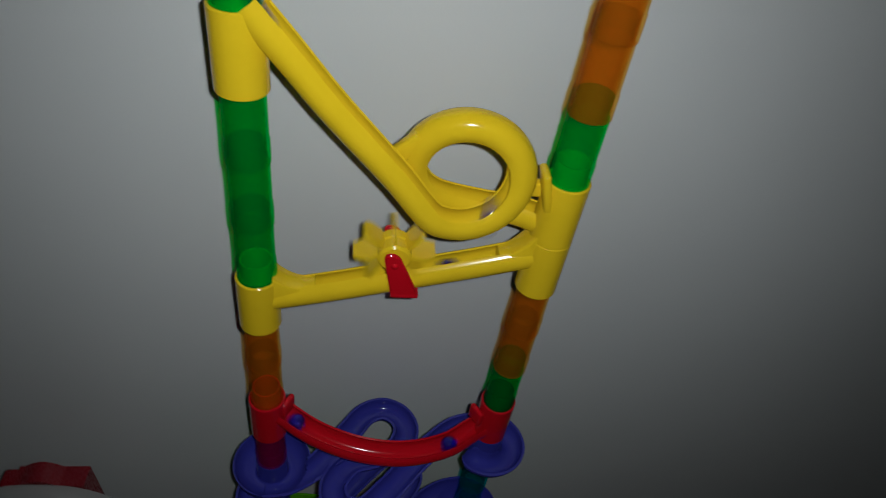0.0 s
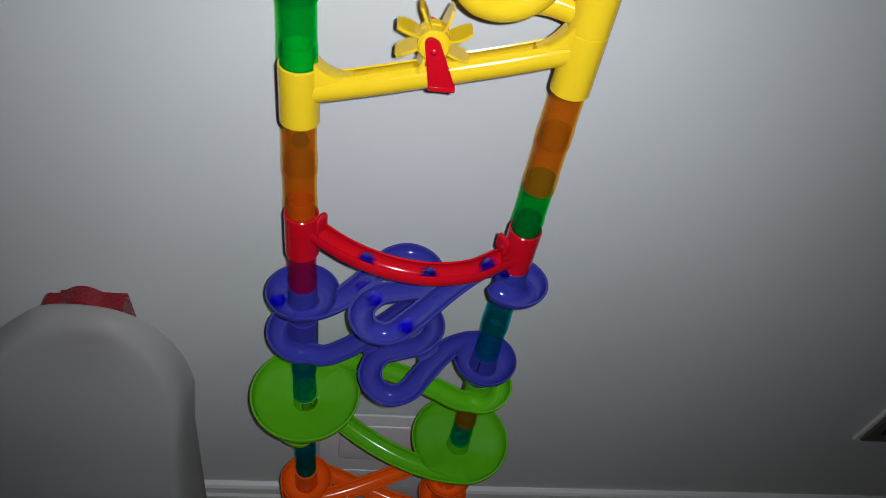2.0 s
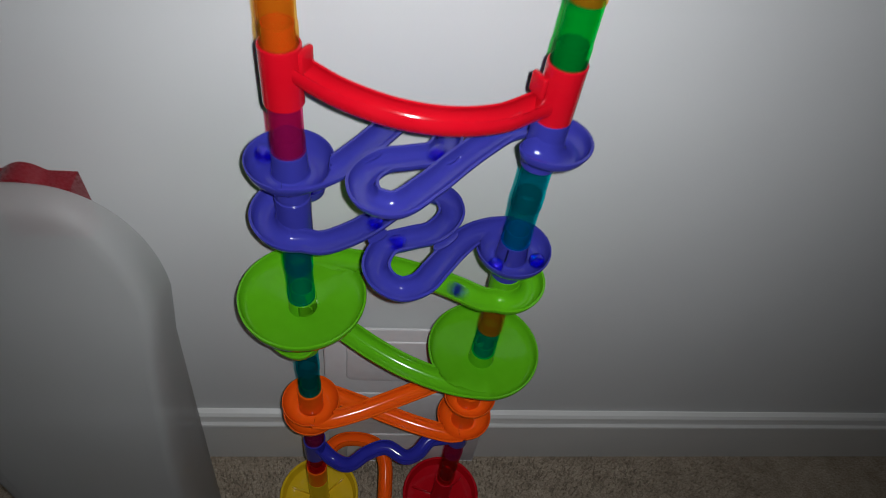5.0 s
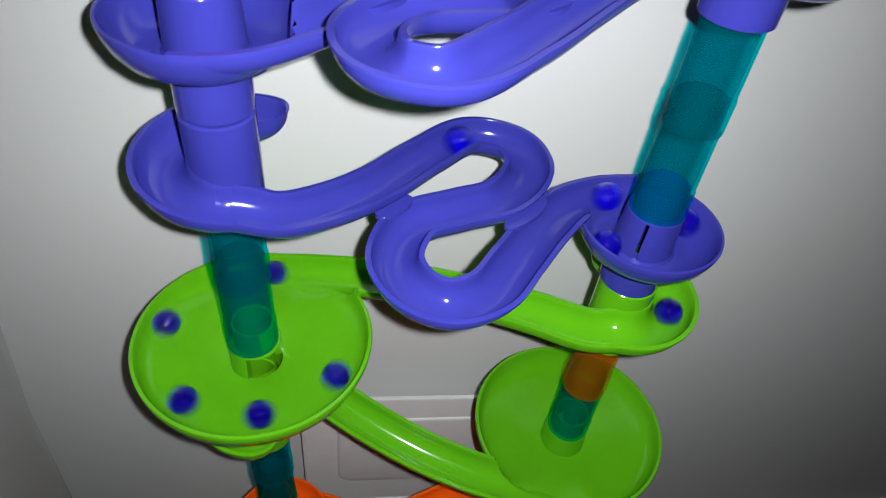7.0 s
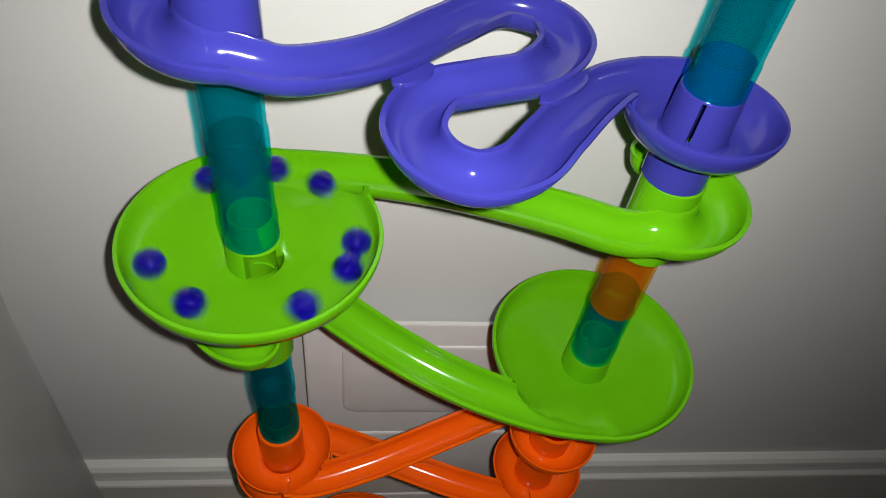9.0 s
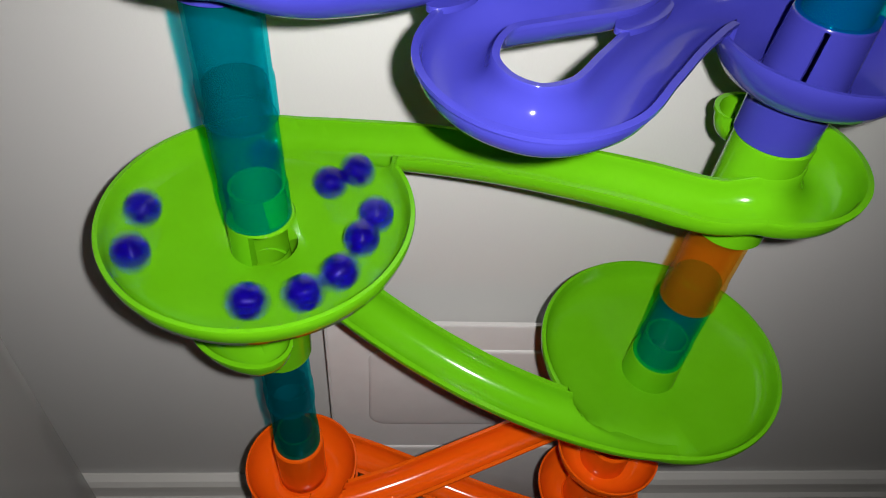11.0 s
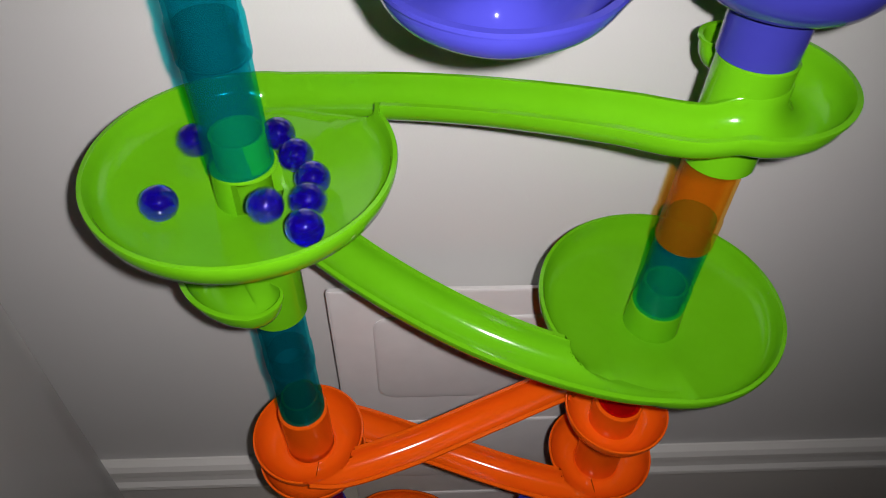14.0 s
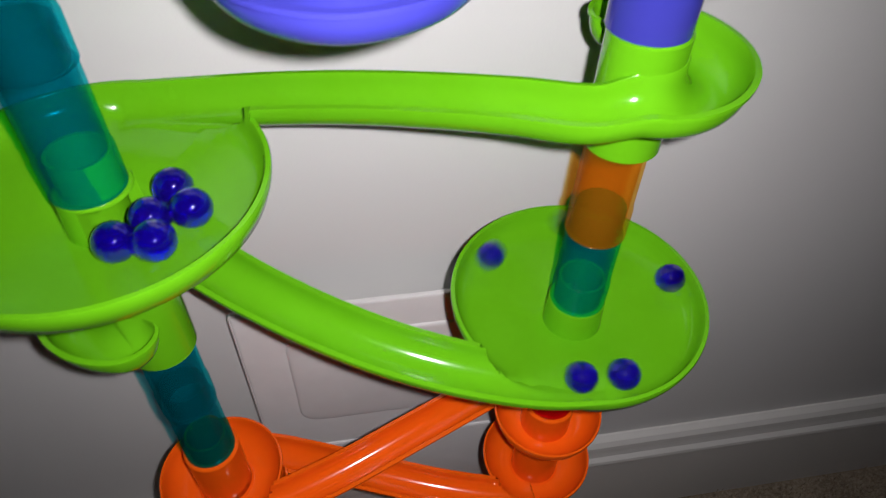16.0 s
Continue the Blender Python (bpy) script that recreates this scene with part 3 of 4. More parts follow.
def loop_slide():
    """The yellow slide that runs down from the high collar, round an upright loop and into the other column."""
    ob = holder("loop_track", (0, 0, 22 * M), "glossy yellow slide track with an upright loop", "marble track")
    c = part("start_collar", collar_mesh(M), YELLOW, ob)
    c.matrix_basis = pose(-SX, 0, 2 * M)
    c = part("end_collar", collar_mesh(M), YELLOW, ob)
    c.matrix_basis = pose(SX, 0, 0)
    line = [p - Vector((0, 0, 22 * M)) for p in slide_line()]
    part("slide", sweep(line, gutter(0.0100, 0.0014, 0.80), upright=False), YELLOW, ob)
    for p in ((-0.004, 0.004, 1.212, 45), (0.083, 0.004, 1.184, 0)):
        b = part("bridge", box(-0.010, 0.010, -0.004, 0.004, -0.006, 0.006, 0.002), YELLOW, ob)
        b.matrix_basis = pose(p[0], p[1], p[2] - 22 * M, 0, -p[3], 0)
    e = part("ear", box(-0.003, 0.003, -0.009, 0.009, -0.016, 0.016, 0.0025), YELLOW, ob)
    e.matrix_basis = pose(0.091, -0.004, 1.190 - 22 * M, 0, -14, 0)
    return ob


WHEEL = (-0.007, 0.0, 1.1225)


def spinner():
    """The red clip on the bar and the yellow paddle wheel that turns in it."""
    clip = holder("wheel_clip", (WHEEL[0], 0, WHEEL[2]), "glossy red clip straddling the yellow bar, holding the paddle wheel", "clip")
    for y in (-0.0155, 0.0155):
        bm = bmesh.new()
        outline = []
        for i in range(13):
            a = math.pi * i / 12
            outline.append((0.0062 * math.cos(a), 0.004 + 0.0062 * math.sin(a)))
        outline += [(-0.0095, -0.030), (0.0115, -0.030)]
        front = [bm.verts.new((x + 0.0085 * (-z / 0.030), y - 0.002, z)) for x, z in outline]
        back = [bm.verts.new((x + 0.0085 * (-z / 0.030), y + 0.002, z)) for x, z in outline]
        bm.faces.new(front)
        bm.faces.new(list(reversed(back)))
        for j in range(len(front)):
            k = (j + 1) % len(front)
            bm.faces.new((front[j], back[j], back[k], front[k]))
        bmesh.ops.recalc_face_normals(bm, faces=bm.faces)
        bmesh.ops.bevel(bm, geom=[e for e in bm.edges if e.calc_face_angle(0) > 0.8], offset=0.0012, segments=3, affect="EDGES")
        part("arm", bm, RED, clip)
    pin = lathe([(0.0001, -0.019), (0.0022, -0.0185), (0.003, -0.0175), (0.003, 0.0175), (0.0001, 0.018)], 20)
    for v in pin.verts:
        v.co = Vector((v.co.x, v.co.z, v.co.y))
    bmesh.ops.recalc_face_normals(pin, faces=pin.faces)
    part("pin", pin, RED, clip)
    part("saddle", box(-0.001, 0.0200, -0.0165, 0.0165, -0.034, -0.0295, 0.001), RED, clip)

    wheel = holder("paddle_wheel", WHEEL, "yellow eight-bladed plastic paddle wheel in the red clip", "wheel")
    hub = lathe([(0.0038, -0.011), (0.0105, -0.011), (0.0125, -0.009), (0.0125, -0.002), (0.0115, -0.001), (0.0115, 0.001), (0.0125, 0.002), (0.0125, 0.009), (0.0105, 0.011), (0.0038, 0.011)], 32)
    for v in hub.verts:
        v.co = Vector((v.co.x, v.co.z, v.co.y))
    bmesh.ops.recalc_face_normals(hub, faces=hub.faces)
    part("hub", hub, YELLOW, wheel)
    blade = box(0.0105, 0.030, -0.0095, 0.0095, -0.0011, 0.0011)
    bmesh.ops.subdivide_edges(blade, edges=blade.edges, cuts=3, use_grid_fill=True)
    for v in blade.verts:
        u = (v.co.x - 0.0105) / 0.0195
        v.co.y *= 0.62 + 0.5 * math.sin(math.pi * min(1, u * 0.72 + 0.12)) - 0.35 * max(0, u - 0.75)
        v.co.z += 0.0022 * u * u
    me = link_mesh("blade", blade, YELLOW)
    for i in range(8):
        b = new("blade", me)
        b.parent = wheel
        b.matrix_basis = pose(0, 0, 0, 0, 45 * i, 0)
    return wheel


def blue_wave():
    ob = holder("wave_track", (0, 0, 4 * M), "dark blue wavy marble track low between the columns", "marble track")
    for x in (-SX, SX):
        c = part("collar", collar_mesh(M), BLUE, ob)
        c.matrix_basis = pose(x, 0, 0 if x < 0 else M)
    line = glide([(-0.100, -0.006, 0.040), (-0.078, -0.022, 0.028), (-0.055, -0.032, 0.031), (-0.028, -0.020, 0.045), (0.0, -0.014, 0.052), (0.028, -0.028, 0.049), (0.045, -0.026, 0.059),
                  (0.064, -0.010, 0.071), (0.085, -0.008, 0.075), (0.102, -0.004, 0.076)], 0.004)
    part("channel", sweep(line, gutter(0.0095, 0.0018, 0.9)), BLUE, ob)
    return ob


def orange_hook():
    ob = holder("hook_track", (0, 0, 2 * M), "orange hooked marble track behind the columns", "marble track")
    line = glide([(-0.090, 0.018, 0.070), (-0.070, 0.036, 0.066), (-0.040, 0.041, 0.060), (-0.012, 0.034, 0.052), (0.002, 0.012, 0.040), (0.004, -0.025, 0.024), (0.002, -0.06, 0.006)], 0.004)
    part("channel", sweep(line, gutter(0.0098, 0.0018, 0.8)), ORANGE, ob)
    c = part("collar", collar_mesh(M), ORANGE, ob)
    c.matrix_basis = pose(-SX, 0, 0.0)
    return ob


def bowl(x, mat, colour):
    ob = holder("base_bowl", (x, 0, 0), "shallow round %s plastic base bowl standing on the carpet" % colour, "base", "base bowls")
    part("bowl", lathe([(0.012, 0.010), (0.045, 0.008), (0.058, 0.014), (0.063, 0.028), (0.0665, 0.029), (0.0675, 0.027), (0.063, 0.010), (0.056, 0.002), (0.012, 0.002)], 72), mat, ob)
    part("post", lathe([(0.0135, 0.006), (0.019, 0.006), (COLLAR_R, 0.016), (COLLAR_R, 2 * M - 0.001), (0.0125, 2 * M), (0.0125, 2 * M + 0.012), (0.011, 2 * M + 0.012), (0.0110, 0.01)], 48), mat, ob)
    for a in range(3):
        f = part("rib", box(0.018, 0.052, -0.0012, 0.0012, 0.008, 0.018, 0.0006), mat, ob)
        f.matrix_basis = pose(0, 0, 0, 0, 0, 40 + 120 * a)
    return ob


def tower():
    L, R = -SX, SX
    tubes(L, (25, 26, 27, 28, 29), GREEN_C, "green")
    loop_slide()
    tubes(L, (21, 22, 23), GREEN_C, "green")
    tubes(R, (24, 25, 26), ORANGE_C, "orange")
    tubes(R, (23,), GREEN_C, "green")
    yellow_bar()
    tubes(L, (18, 19), ORANGE_C, "orange")
    tubes(R, (19, 20), ORANGE_C, "orange")
    tubes(R, (18,), GREEN_C, "green")
    red_bow()
    tubes(L, (16,), MAGENTA_C, "magenta")
    zigzag(16 * M + 0.001, True, "upper glossy purple zigzag marble track with two hairpin bends")
    tubes(R, (14, 15), TEAL_C, "teal")
    zigzag(14 * M, False, "lower glossy purple zigzag marble track with two hairpin bends")
    tubes(L, (12, 13), TEAL_C, "teal")
    dish(12 * M + 0.003, False, 0.0012, (-40, 62), "upper lime green dish track with a curved feeding chute")
    tubes(R, (11,), ORANGE_C, "orange")
    tubes(R, (10,), TEAL_C, "teal")
    dish(10 * M + 0.004, True, 0.0, (-70, 36), "lower lime green dish track with a curved feeding chute")
    tubes(L, (8, 9), TEAL_C, "teal")
    tubes(R, (8,), RED_C, "red")
    orange_ramp(0.383, 0.023, 0.92, False, "upper orange ramp track crossing between the columns")
    orange_ramp(0.343, 0.013, 1.0, True, "lower orange ramp track crossing between the columns")
    for x in (L, R):
        tubes(x, (5,) if x < 0 else (6,), MAGENTA_C, "magenta")
    blue_wave()
    tubes(L, (3,), RED_C, "red")
    tubes(R, (4,), MAGENTA_C, "magenta")
    tubes(R, (3, 2), RED_C, "red")
    orange_hook()
    bowl(L, YELLOW, "yellow")
    bowl(R, RED, "red")


# ---- other things ----
def storage_tub():
    """A tall milky tub standing on its end by the wall: a rounded top, sides drawn in below, a red handle on the top edge."""
    ob = holder("storage_tub", (-0.343, 0.0, 0), "tall frosted translucent plastic tub standing by the wall", "storage tub")
    n = 72

    def side(z):
        """Half width by height: drawn in towards the foot."""
        return 0.070 + 0.047 * z

    def outline(inset, top):
        pts = []
        for i in range(n + 1):
            a = math.pi * i / n
            c, q = math.cos(a), math.sin(a)
            z = 0.64 + (top - 0.64) * q ** 0.95
            pts.append(((0.106 - inset) * math.copysign(abs(c) ** 0.8, c), z))
        right = [(side(z) - inset, z) for z in (0.03, 0.2, 0.40, 0.45, 0.50, 0.56)]
        return [(x if x > 0 else x * (0.85 + 1.05 * min(1, max(0, (0.76 - z) / 0.2))), z) for x, z in right + pts + [(-x, z) for x, z in reversed(right)]]

    layers = [(-0.112, 0.021, 0.755), (-0.109, 0.014, 0.765), (-0.100, 0.009, 0.772), (-0.06, 0.005, 0.779), (-0.022, 0.002, 0.782), (-0.006, 0.0, 0.781), (0.0, 0.004, 0.778)]
    bm = bmesh.new()
    rows = [[bm.verts.new((x, y * (0.2 + 0.8 * min(1, max(0, (0.79 - z) / 0.5))), z)) for x, z in outline(inset, top)] for y, inset, top in layers]
    for a, b in zip(rows, rows[1:]):
        for j in range(len(a)):
            k = (j + 1) % len(a)
            bm.faces.new((a[j], a[k], b[k], b[j]))
    bm.faces.new(rows[0])
    bmesh.ops.recalc_face_normals(bm, faces=bm.faces)
    part("body", bm, TUB, ob, sharp=0.9)
    part("foot", box(-0.125, 0.064, -0.095, -0.006, 0.0, 0.032, 0.006), TUB, ob)
    # red handle on the top edge
    bm = bmesh.new()
    prof = []
    for i in range(17):
        x = -0.028 + 0.068 * i / 16
        prof.append((x, 0.010 + (0.009 * math.sin(math.pi * min(1, max(0, (i - 1) / 9))) if 1 <= i <= 10 else 0)))
    top = [bm.verts.new((x, y, z)) for y in (-0.010, 0.012) for x, z in prof]
    low = [bm.verts.new((x * 1.06, y, -0.055)) for y in (-0.010, 0.012) for x, z in prof]
    m = len(prof)
    for j in range(m - 1):
        bm.faces.new((top[j], top[j + 1], top[m + j + 1], top[m + j]))
        bm.faces.new((low[j], low[m + j], low[m + j + 1], low[j + 1]))
        bm.faces.new((low[j], low[j + 1], top[j + 1], top[j]))
        bm.faces.new((low[m + j + 1], low[m + j], top[m + j], top[m + j + 1]))
    bm.faces.new((low[0], top[0], top[m], low[m]))
    bm.faces.new((low[m - 1], low[2 * m - 1], top[2 * m - 1], top[m - 1]))
    bmesh.ops.recalc_face_normals(bm, faces=bm.faces)
    h = part("handle", bm, DARKRED, ob, "dark red plastic handle")
    h.matrix_basis = pose(0.006, 0.012, 0.762)
    t = part("tab", box(-0.010, 0.010, -0.008, 0.012, -0.009, 0.009, 0.004), DARKRED, ob, "dark red plastic tab")
    t.matrix_basis = pose(-0.028, 0.012, 0.760)
    return ob


def wall_plate():
    ob = holder("wall_outlet", (0.872, WALL, 0.485), "dark wall socket plate on the white wall, its lit edge painted pale", "wall outlet")
    # pale backing, widest at the left: paints the light caught by the plate's edge
    part("rim", box(-0.044, 0.044, -0.006, 0.0, -0.086, 0.086, 0.002), TRIM, ob, "pale edge painted as the plate's lit side")
    part("plate", box(-0.037, 0.042, -0.011, -0.003, -0.080, 0.080, 0.004), PLATE, ob)
    for z in (-0.036, 0.036):
        socket = part("socket", box(-0.017, 0.017, -0.013, -0.010, z - 0.015, z + 0.015, 0.003), BLACK, ob)
        for x in (-0.007, 0.007):
            part("slot", box(x - 0.0015, x + 0.0015, -0.0136, -0.0125, z - 0.004, z + 0.006, 0.0004), PLATE, socket)
    part("screw", box(-0.004, 0.004, -0.0125, -0.0105, -0.004, 0.004, 0.001), TRIM, ob, "pale screw head")
    return ob


def panel_board():
    """A shallow milky plastic board with three stacked, rounded raised panels, against the baseboard behind the tower.
    """
    x0, x1, front, back, pitch = -0.094, 0.172, 0.0685, 0.0735, 0.150
    ob = holder("panel_board", (0, 0, 0), "shallow milky white plastic board with three stacked raised panels by the baseboard", "drawer unit")
    part("body", box(x0, x1, front + 0.002, back, 0.0, 3 * pitch, 0.003), MILKY, ob)
    for k in range(3):
        low = k * pitch
        bm = bmesh.new()
        outline = []
        xa, xb, za, zb, r = x0 + 0.031, x1 - 0.031, low + 0.010, low + pitch - 0.030, 0.014
        for cx, cz, a0 in ((xb - r, zb - r, 0), (xa + r, zb - r, 90), (xa + r, za + r, 180), (xb - r, za + r, 270)):
            outline += [(cx + r * math.cos(radians(a0 + 15 * q)), cz + r * math.sin(radians(a0 + 15 * q))) for q in range(7)]
        rows = []
        for y, grow in ((front + 0.003, 0.0), (front + 0.0012, -0.0004), (front + 0.0004, -0.0014), (front, -0.003)):
            mx, mz = (xa + xb) / 2, (za + zb) / 2
            rows.append([bm.verts.new((x + (grow if x > mx else -grow), y, z + (grow if z > mz else -grow))) for x, z in outline])
        for ra, rb in zip(rows, rows[1:]):
            for q in range(len(ra)):
                n = (q + 1) % len(ra)
                bm.faces.new((ra[q], ra[n], rb[n], rb[q]))
        bm.faces.new(rows[-1])
        bm.faces.new(list(reversed(rows[0])))
        bmesh.ops.recalc_face_normals(bm, faces=bm.faces)
        part("raised_panel", bm, MILKY, ob)
    return ob


def marbles(n):
    me = None
    out = []
    for i in range(n):
        if me is None:
            bm = bmesh.new()
            bmesh.ops.create_uvsphere(bm, u_segments=40, v_segments=24, radius=0.0081)
            me = link_mesh("marble", bm, GLASS)
        out.append(tagged(new("marble", me), "clear cobalt blue glass marble rolling on the track", "marble", "glass marbles"))
    return out


def torch_lamp():
    """The small white light carried beside the lens."""
    ob = holder("torch", (0, 0, 0), "small black hand torch with a white lens", "torch")
    part("case", lathe([(0.0002, 0.012), (0.007, 0.012), (0.008, 0.010), (0.008, 0.0004), (0.0056, 0.0004), (0.0054, 0.006), (0.0002, 0.006)], 32), BLACK, ob)
    bm = bmesh.new()
    bmesh.ops.create_circle(bm, cap_ends=True, radius=0.0036, segments=24)
    bmesh.ops.translate(bm, verts=bm.verts, vec=(0, 0, 0.0055))
    bmesh.ops.reverse_faces(bm, faces=bm.faces)
    part("lens", bm, LED_GLOW, ob, "glowing white lens")
    return ob


room()
tower()
storage_tub()
wall_plate()
panel_board()
carpet_pile()
TORCH = torch_lamp()
WHEEL_OB = spinner()
MARBLES = marbles(10)


# ---- what moves ----
def timed(path, t0, t1, dz=0.0):
    """Puts times on a path, evenly by length."""
    path = [Vector(p) + Vector((0, 0, dz)) for p in path]
    run = [0.0]
    for a, b in zip(path, path[1:]):
        run.append(run[-1] + (b - a).length)
    return [(t0 + (t1 - t0) * r / max(1e-9, run[-1]), p) for r, p in zip(run, path)]


def turned(path, z):
    return [Vector((-p.x, -p.y, p.z + z)) for p in path]


def lifted(path, z):
    return [Vector((p.x, p.y, p.z + z)) for p in path]


def dish_height(r):
    """Height of a marble's centre over a dish's rim plane by its distance from the column."""
    marks = DISH[:5]
    for (a, za), (b, zb) in zip(marks, marks[1:]):
        if r <= b:
            return za + (zb - za) * max(0, r - a) / (b - a) + 0.0081
    return marks[-1][1] + 0.0081


def orbit(cx, rim, rows):
    """Circling in a dish: rows of seconds, degrees and radius."""
    out = []
    for (t0, a0, r0), (t1, a1, r1) in zip(rows, rows[1:]):
        n = max(1, round((t1 - t0) / 0.05))
        for i in range(n):
            u = i / n
            a, r = radians(a0 + (a1 - a0) * u), r0 + (r1 - r0) * u
            out.append((t0 + (t1 - t0) * u, Vector((cx + r * math.cos(a), r * math.sin(a), rim + dish_height(r)))))
    t, a, r = rows[-1]
    return out + [(t, Vector((cx + r * math.cos(radians(a)), r * math.sin(radians(a)), rim + dish_height(r))))]


def journey(order, loop, wheel, red_in, red_out, up, up_end, low, ring, slot, entry):
    """One marble's way from the top of the tower to the upper dish."""
    seat = -0.0040
    start, mid, end = zigzag_line()
    za, zb = 16 * M + 0.001, 14 * M
    cup, chute = dish_lines()
    cup, chute = lifted(cup, 12 * M + 0.003), lifted(chute, 12 * M + 0.003)
    slide_end = min(loop + 0.2, wheel - 0.12)
    bar = [Vector((x, 0, 20 * M + z - 0.0014)) for x, z in ((SX, 0.092), (0.098, 0.087), (0.05, 0.0715), (0.0, 0.057), (-0.05, 0.0425), (-0.098, 0.030), (-SX, 0.020))]
    bow = glide([(-0.106, 0.002, 0.036), (-0.088, -0.006, 0.0305), (-0.06, -0.023, 0.027), (-0.02, -0.036, 0.023), (0.02, -0.038, 0.020), (0.06, -0.027, 0.017), (0.086, -0.010, 0.0155), (0.105, -0.002, 0.012)], 0.006)
    way = [(-9.0, Vector((-SX, 0, 1.34 + 0.0164 * order))), (loop - 0.42, Vector((-SX, 0, 1.34 + 0.0164 * order)))]
    way += timed(slide_line(), loop - 0.33, slide_end, -0.0012)
    way += timed(bar, max(slide_end + 0.03, wheel - 0.2), wheel + 0.22)
    way += timed(lifted(bow, 17 * M), red_in, red_out, -0.0014)
    way += timed(turned(start, za), min(red_out + 0.12, up - 0.1), up, seat - 0.002)
    way += timed(turned(mid, za), up, up_end, seat)
    way += timed(turned(end, za), up_end, up_end + 0.3, -0.0085)
    way += timed(lifted(start, zb), low - 0.35, low, seat - 0.002)
    way += timed(lifted(mid, zb), low, ring, seat)
    way += timed(lifted(end, zb), ring, slot, -0.0085)
    way += timed(cup, slot + 0.1, entry - 0.26, seat - 0.002)
    way += timed(chute, entry - 0.26, entry, seat)
    return way


def departure(leave, chute_in, chute_out):
    """From the upper dish through its slot, the lower cup and chute, to the lower dish."""
    cup, chute = dish_lines()
    way = [(leave, Vector((-SX + 0.012, -0.010, 12 * M - 0.016))), (leave + 0.06, Vector((-SX, 0, 11 * M - 0.004)))]
    out = max(leave + 0.12, chute_in - 0.5)
    way.append((out - 0.04, way[-1][1]))
    way += timed(turned(cup, 10 * M + 0.004)[3:], out, chute_in, -0.0076)
    return way + timed(turned(chute, 10 * M + 0.004), chute_in, chute_out, -0.0056)


def roll(marble, way):
    """Keys a marble along its timed way."""
    way = sorted(way, key=lambda w: w[0])
    rows, j = [], 0
    for i in range(0, 481, 2):
        t = i / FPS
        while j < len(way) - 2 and way[j + 1][0] <= t:
            j += 1
        (t0, p0), (t1, p1) = way[j], way[j + 1]
        u = min(1, max(0, (t - t0) / max(1e-6, t1 - t0)))
        rows.append((t, Matrix.Translation(p0.lerp(p1, u))))
    walk(marble, rows)


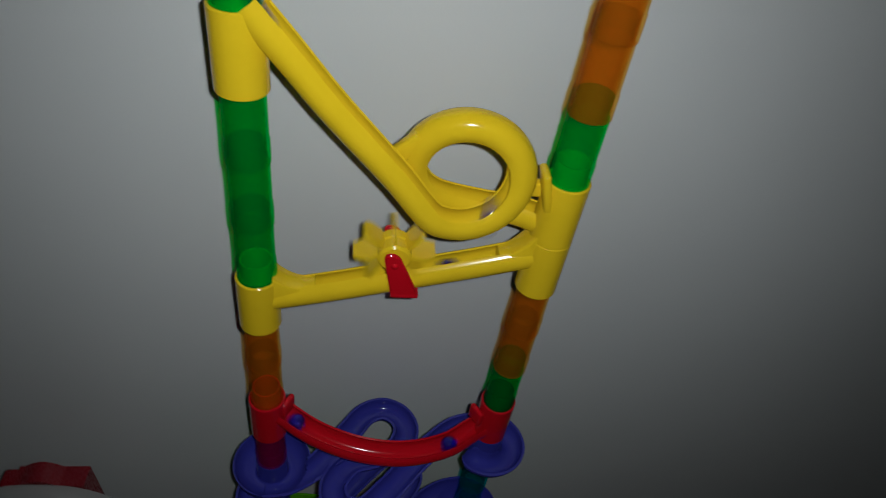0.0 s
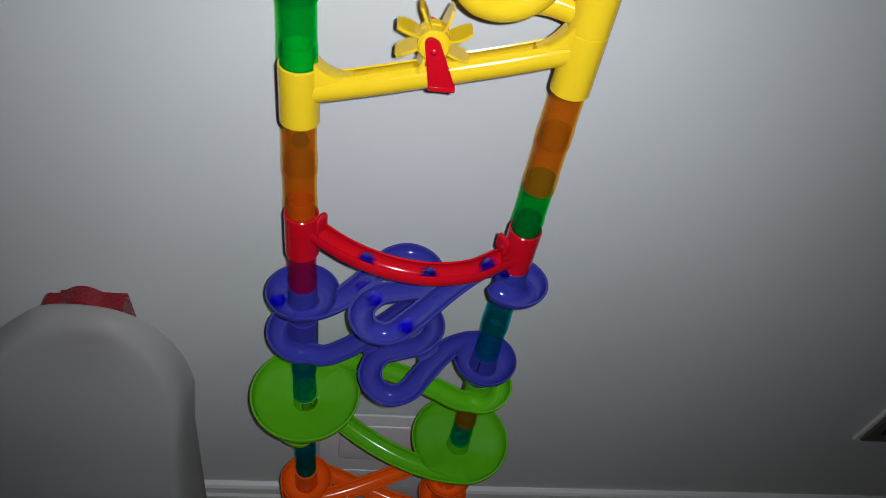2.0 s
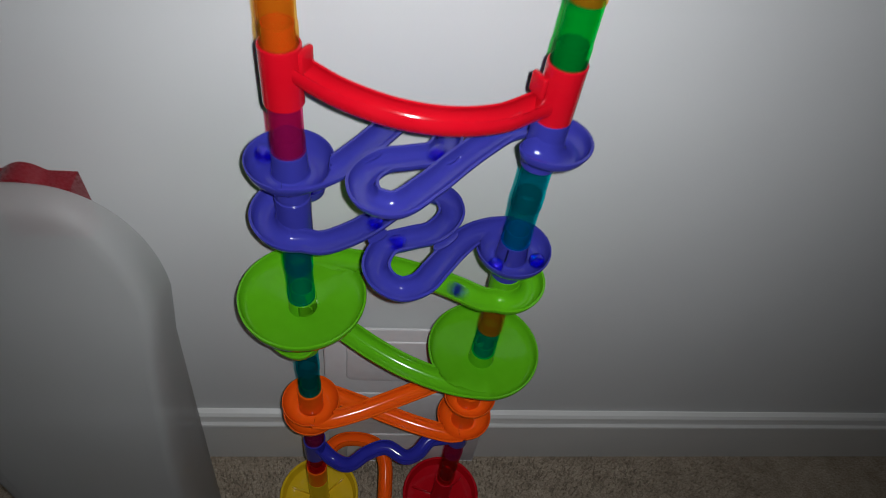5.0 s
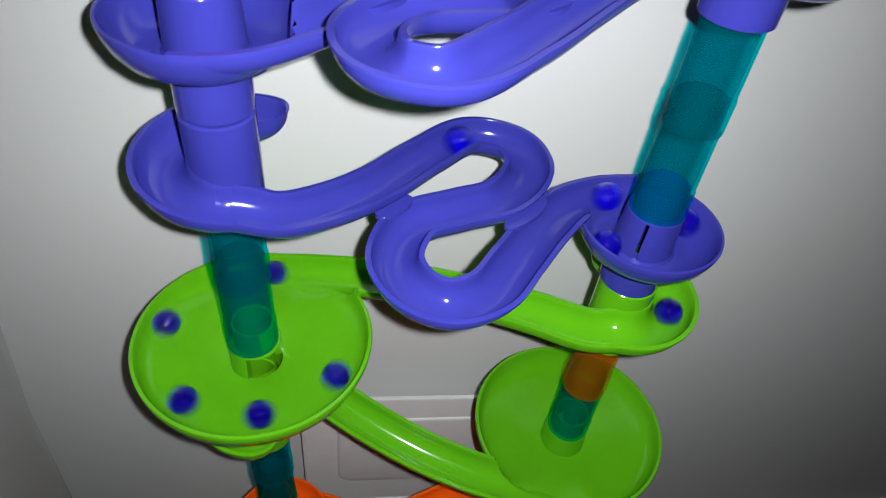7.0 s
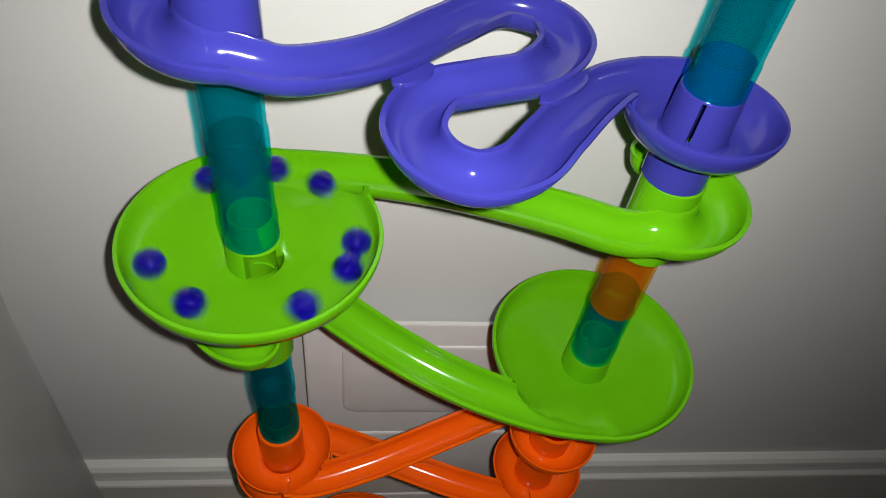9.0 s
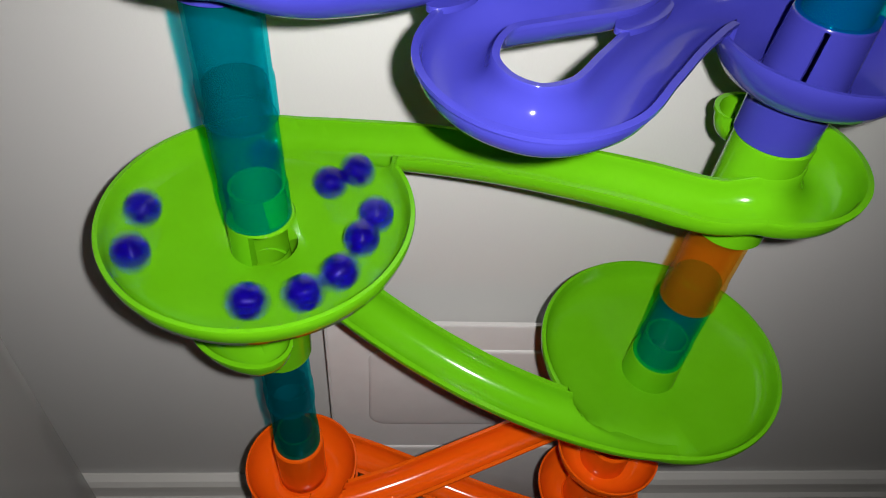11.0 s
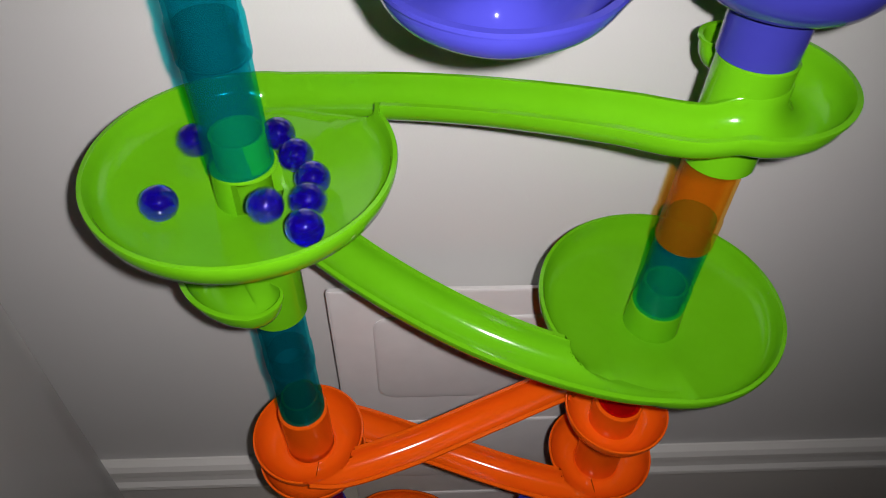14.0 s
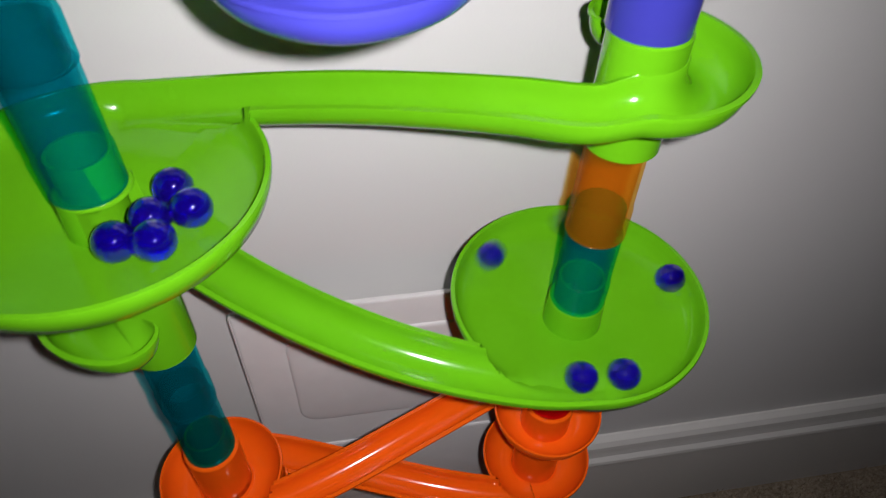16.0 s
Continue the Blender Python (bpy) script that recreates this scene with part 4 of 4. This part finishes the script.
def motions():
    walk(TORCH, [(t, look(e, g, r) @ pose(0.017, 0.005, 0.004, 0, 3, 0)) for t, e, g, r in PATH])

    # the paddle wheel: fast while marbles pass, then running down
    rows, turn = [], 0.0
    for i in range(0, 481, 2):
        t = i / FPS
        rows.append((t, Matrix.Translation(WHEEL) @ pose(0, 0, 0, 0, turn, 0)))
        rate = 760 if t < 0.8 else 330 if t < 1.3 else 420 if 1.5 < t < 1.8 else 300 if t < 2.5 else max(0, 240 - 260 * (t - 2.5))
        turn += rate * 2 / FPS
    walk(WHEEL_OB, rows)

    up, down = (-SX, 12 * M + 0.003), (SX, 10 * M + 0.004)
    m = MARBLES
    roll(m[0], journey(0, -1.6, -1.2, -0.5, 0.14, 0.75, 1.9, 2.95, 4.1, 4.6, 5.2) + orbit(*up, [
        (5.2, 90, 0.0545), (7.0, 692, 0.055), (7.5, 872, 0.055), (8.0, 1118, 0.055), (8.5, 1340, 0.049), (9.0, 1523, 0.055), (11.5, 2367, 0.053), (12.0, 2530, 0.052), (12.5, 2533, 0.055),
        (13.0, 2750, 0.039), (13.5, 2902, 0.04), (14.0, 2915, 0.026), (14.5, 2895, 0.028), (15.0, 2888, 0.031), (15.5, 2890, 0.029), (16.1, 2888, 0.029)]))
    roll(m[1], journey(0, -0.9, -0.5, -0.09, 0.6, 0.95, 2.2, 3.35, 4.35, 4.85, 5.5) + orbit(*up, [
        (5.5, 90, 0.0545), (7.0, 640, 0.05), (7.5, 825, 0.055), (8.0, 1046, 0.055), (8.5, 1236, 0.055), (9.0, 1418, 0.055), (11.5, 2270, 0.047), (12.0, 2395, 0.043), (12.5, 2566, 0.035),
        (13.0, 2583, 0.033), (13.5, 2579, 0.029), (14.0, 2488, 0.036), (14.13, 2480, 0.022)]) + departure(14.15, 15.03, 15.28) + orbit(*down, [
            (15.3, 270, 0.0545), (15.4, 350, 0.056), (15.5, 382, 0.056), (15.6, 450, 0.055), (15.7, 510, 0.055), (15.8, 550, 0.055), (15.9, 620, 0.052), (16.0, 641, 0.050), (16.1, 670, 0.05)]))
    roll(m[2], journey(0, -0.4, 0.06, 0.42, 1.1, 1.5, 2.6, 3.5, 4.5, 5.05, 5.75) + orbit(*up, [
        (5.75, 90, 0.0545), (7.0, 591, 0.051), (7.5, 799, 0.0545), (8.0, 995, 0.051), (8.5, 1159, 0.055), (9.0, 1321, 0.049), (11.5, 2177, 0.055), (12.0, 2346, 0.055), (12.5, 2512, 0.055),
        (13.0, 2516, 0.055), (13.5, 2517, 0.043), (14.0, 2469, 0.05), (14.5, 2494, 0.045), (15.0, 2497, 0.038), (15.5, 2508, 0.039), (16.1, 2501, 0.040)]))
    roll(m[3], journey(0, 0.09, 0.42, 0.75, 1.2, 1.7, 2.8, 3.7, 4.7, 5.3, 6.0) + orbit(*up, [
        (6.0, 90, 0.0545), (7.0, 442, 0.055), (7.5, 635, 0.052), (8.0, 798, 0.055), (8.5, 1020, 0.051), (9.0, 1185, 0.052), (11.5, 2008, 0.037), (12.0, 2168, 0.036), (12.5, 2181, 0.04),
        (13.0, 2178, 0.026), (13.5, 2167, 0.026), (14.0, 2154, 0.031), (14.28, 2120, 0.022)]) + departure(14.3, 15.3, 15.55) + orbit(*down, [
            (15.56, 270, 0.0545), (15.6, 315, 0.056), (15.7, 360, 0.055), (15.8, 395, 0.054), (15.9, 460, 0.054), (16.0, 496, 0.054), (16.1, 530, 0.054)]))
    roll(m[4], journey(0, 0.32, 0.82, 1.3, 1.95, 2.2, 3.2, 3.95, 4.95, 5.8, 6.8) + orbit(*up, [
        (6.8, 90, 0.0545), (7.0, 165, 0.053), (7.5, 352, 0.055), (8.0, 537, 0.055), (8.5, 743, 0.055), (9.0, 922, 0.051), (11.5, 1789, 0.051), (12.0, 1926, 0.055), (12.5, 1934, 0.039),
        (13.0, 2117, 0.038), (13.5, 2290, 0.038), (14.0, 2260, 0.03), (14.5, 2092, 0.026), (15.0, 2089, 0.034), (15.5, 2122, 0.040), (16.1, 2111, 0.038)]))
    roll(m[5], journey(0, 0.35, 1.05, 1.45, 2.1, 2.6, 3.75, 4.4, 5.5, 6.6, 7.45) + orbit(*up, [
        (7.45, 90, 0.0545), (7.5, 110, 0.053), (8.0, 350, 0.055), (8.5, 571, 0.052), (9.0, 772, 0.055), (11.5, 1612, 0.051), (12.0, 1783, 0.053), (12.5, 1976, 0.051), (13.0, 2140, 0.046),
        (13.5, 2349, 0.045), (14.0, 2372, 0.038), (14.5, 2343, 0.036), (15.0, 2410, 0.042), (15.5, 2451, 0.027), (16.1, 2454, 0.026)]))
    roll(m[6], journey(1, 0.55, 1.12, 1.6, 2.3, 3.0, 4.15, 4.8, 5.9, 7.0, 7.9) + orbit(*up, [
        (7.9, 90, 0.0545), (8.0, 123, 0.055), (8.5, 370, 0.054), (9.0, 484, 0.053), (11.5, 1348, 0.043), (12.0, 1518, 0.042), (12.5, 1702, 0.047), (13.0, 1900, 0.03), (13.5, 1910, 0.034),
        (14.0, 1938, 0.036), (14.4, 2120, 0.022)]) + departure(14.42, 15.52, 15.78) + orbit(*down, [(15.8, 270, 0.0545), (15.9, 330, 0.057), (16.0, 435, 0.055), (16.1, 480, 0.055)]))
    roll(m[7], journey(2, 1.0, 1.3, 1.8, 2.45, 3.45, 4.6, 5.3, 6.85, 7.3, 8.3) + orbit(*up, [
        (8.3, 90, 0.0545), (8.5, 185, 0.055), (9.0, 358, 0.055), (11.5, 1212, 0.047), (12.0, 1370, 0.04), (12.5, 1521, 0.054), (13.0, 1719, 0.043), (13.5, 1890, 0.03), (13.7, 2000, 0.04),
        (14.0, 2102, 0.022)]) + departure(14.03, 14.64, 14.88) + orbit(*down, [
            (14.9, 270, 0.0545), (15.0, 325, 0.057), (15.1, 390, 0.056), (15.2, 450, 0.055), (15.3, 500, 0.054), (15.4, 555, 0.052), (15.5, 576, 0.051), (15.6, 640, 0.046), (15.7, 700, 0.05),
            (15.8, 715, 0.055), (16.0, 726, 0.056), (16.1, 740, 0.055)]))
    roll(m[8], journey(3, 1.45, 1.62, 2.4, 3.15, 3.75, 4.85, 5.95, 7.05, 7.5, 8.45) + orbit(*up, [
        (8.45, 90, 0.0545), (8.5, 100, 0.0545), (9.0, 304, 0.054), (11.5, 1165, 0.045), (12.0, 1294, 0.045), (12.5, 1291, 0.041), (13.0, 1486, 0.051), (13.5, 1490, 0.042), (14.0, 1509, 0.032),
        (14.5, 1409, 0.025), (15.0, 1396, 0.029), (15.5, 1407, 0.027), (16.1, 1413, 0.024)]))
    roll(m[9], journey(4, 1.85, 2.2, 3.1, 3.95, 4.35, 5.5, 6.62, 7.9, 8.38, 9.15) + orbit(*up, [
        (9.15, 90, 0.0545), (11.5, 874, 0.045), (12.0, 1043, 0.04), (12.5, 1238, 0.04), (13.0, 1409, 0.025), (13.5, 1413, 0.031), (13.55, 1405, 0.022)]) + departure(13.57, 14.15, 14.4) + orbit(*down, [
            (14.42, 270, 0.0545), (14.5, 330, 0.057), (14.6, 380, 0.056), (14.8, 500, 0.053), (14.9, 550, 0.052), (15.0, 584, 0.051), (15.1, 650, 0.050), (15.2, 690, 0.052), (15.3, 720, 0.055),
            (15.4, 760, 0.055), (15.5, 786, 0.052), (15.6, 850, 0.052), (15.7, 915, 0.050), (15.8, 945, 0.05), (16.0, 976, 0.049), (16.1, 990, 0.049)]))


motions()
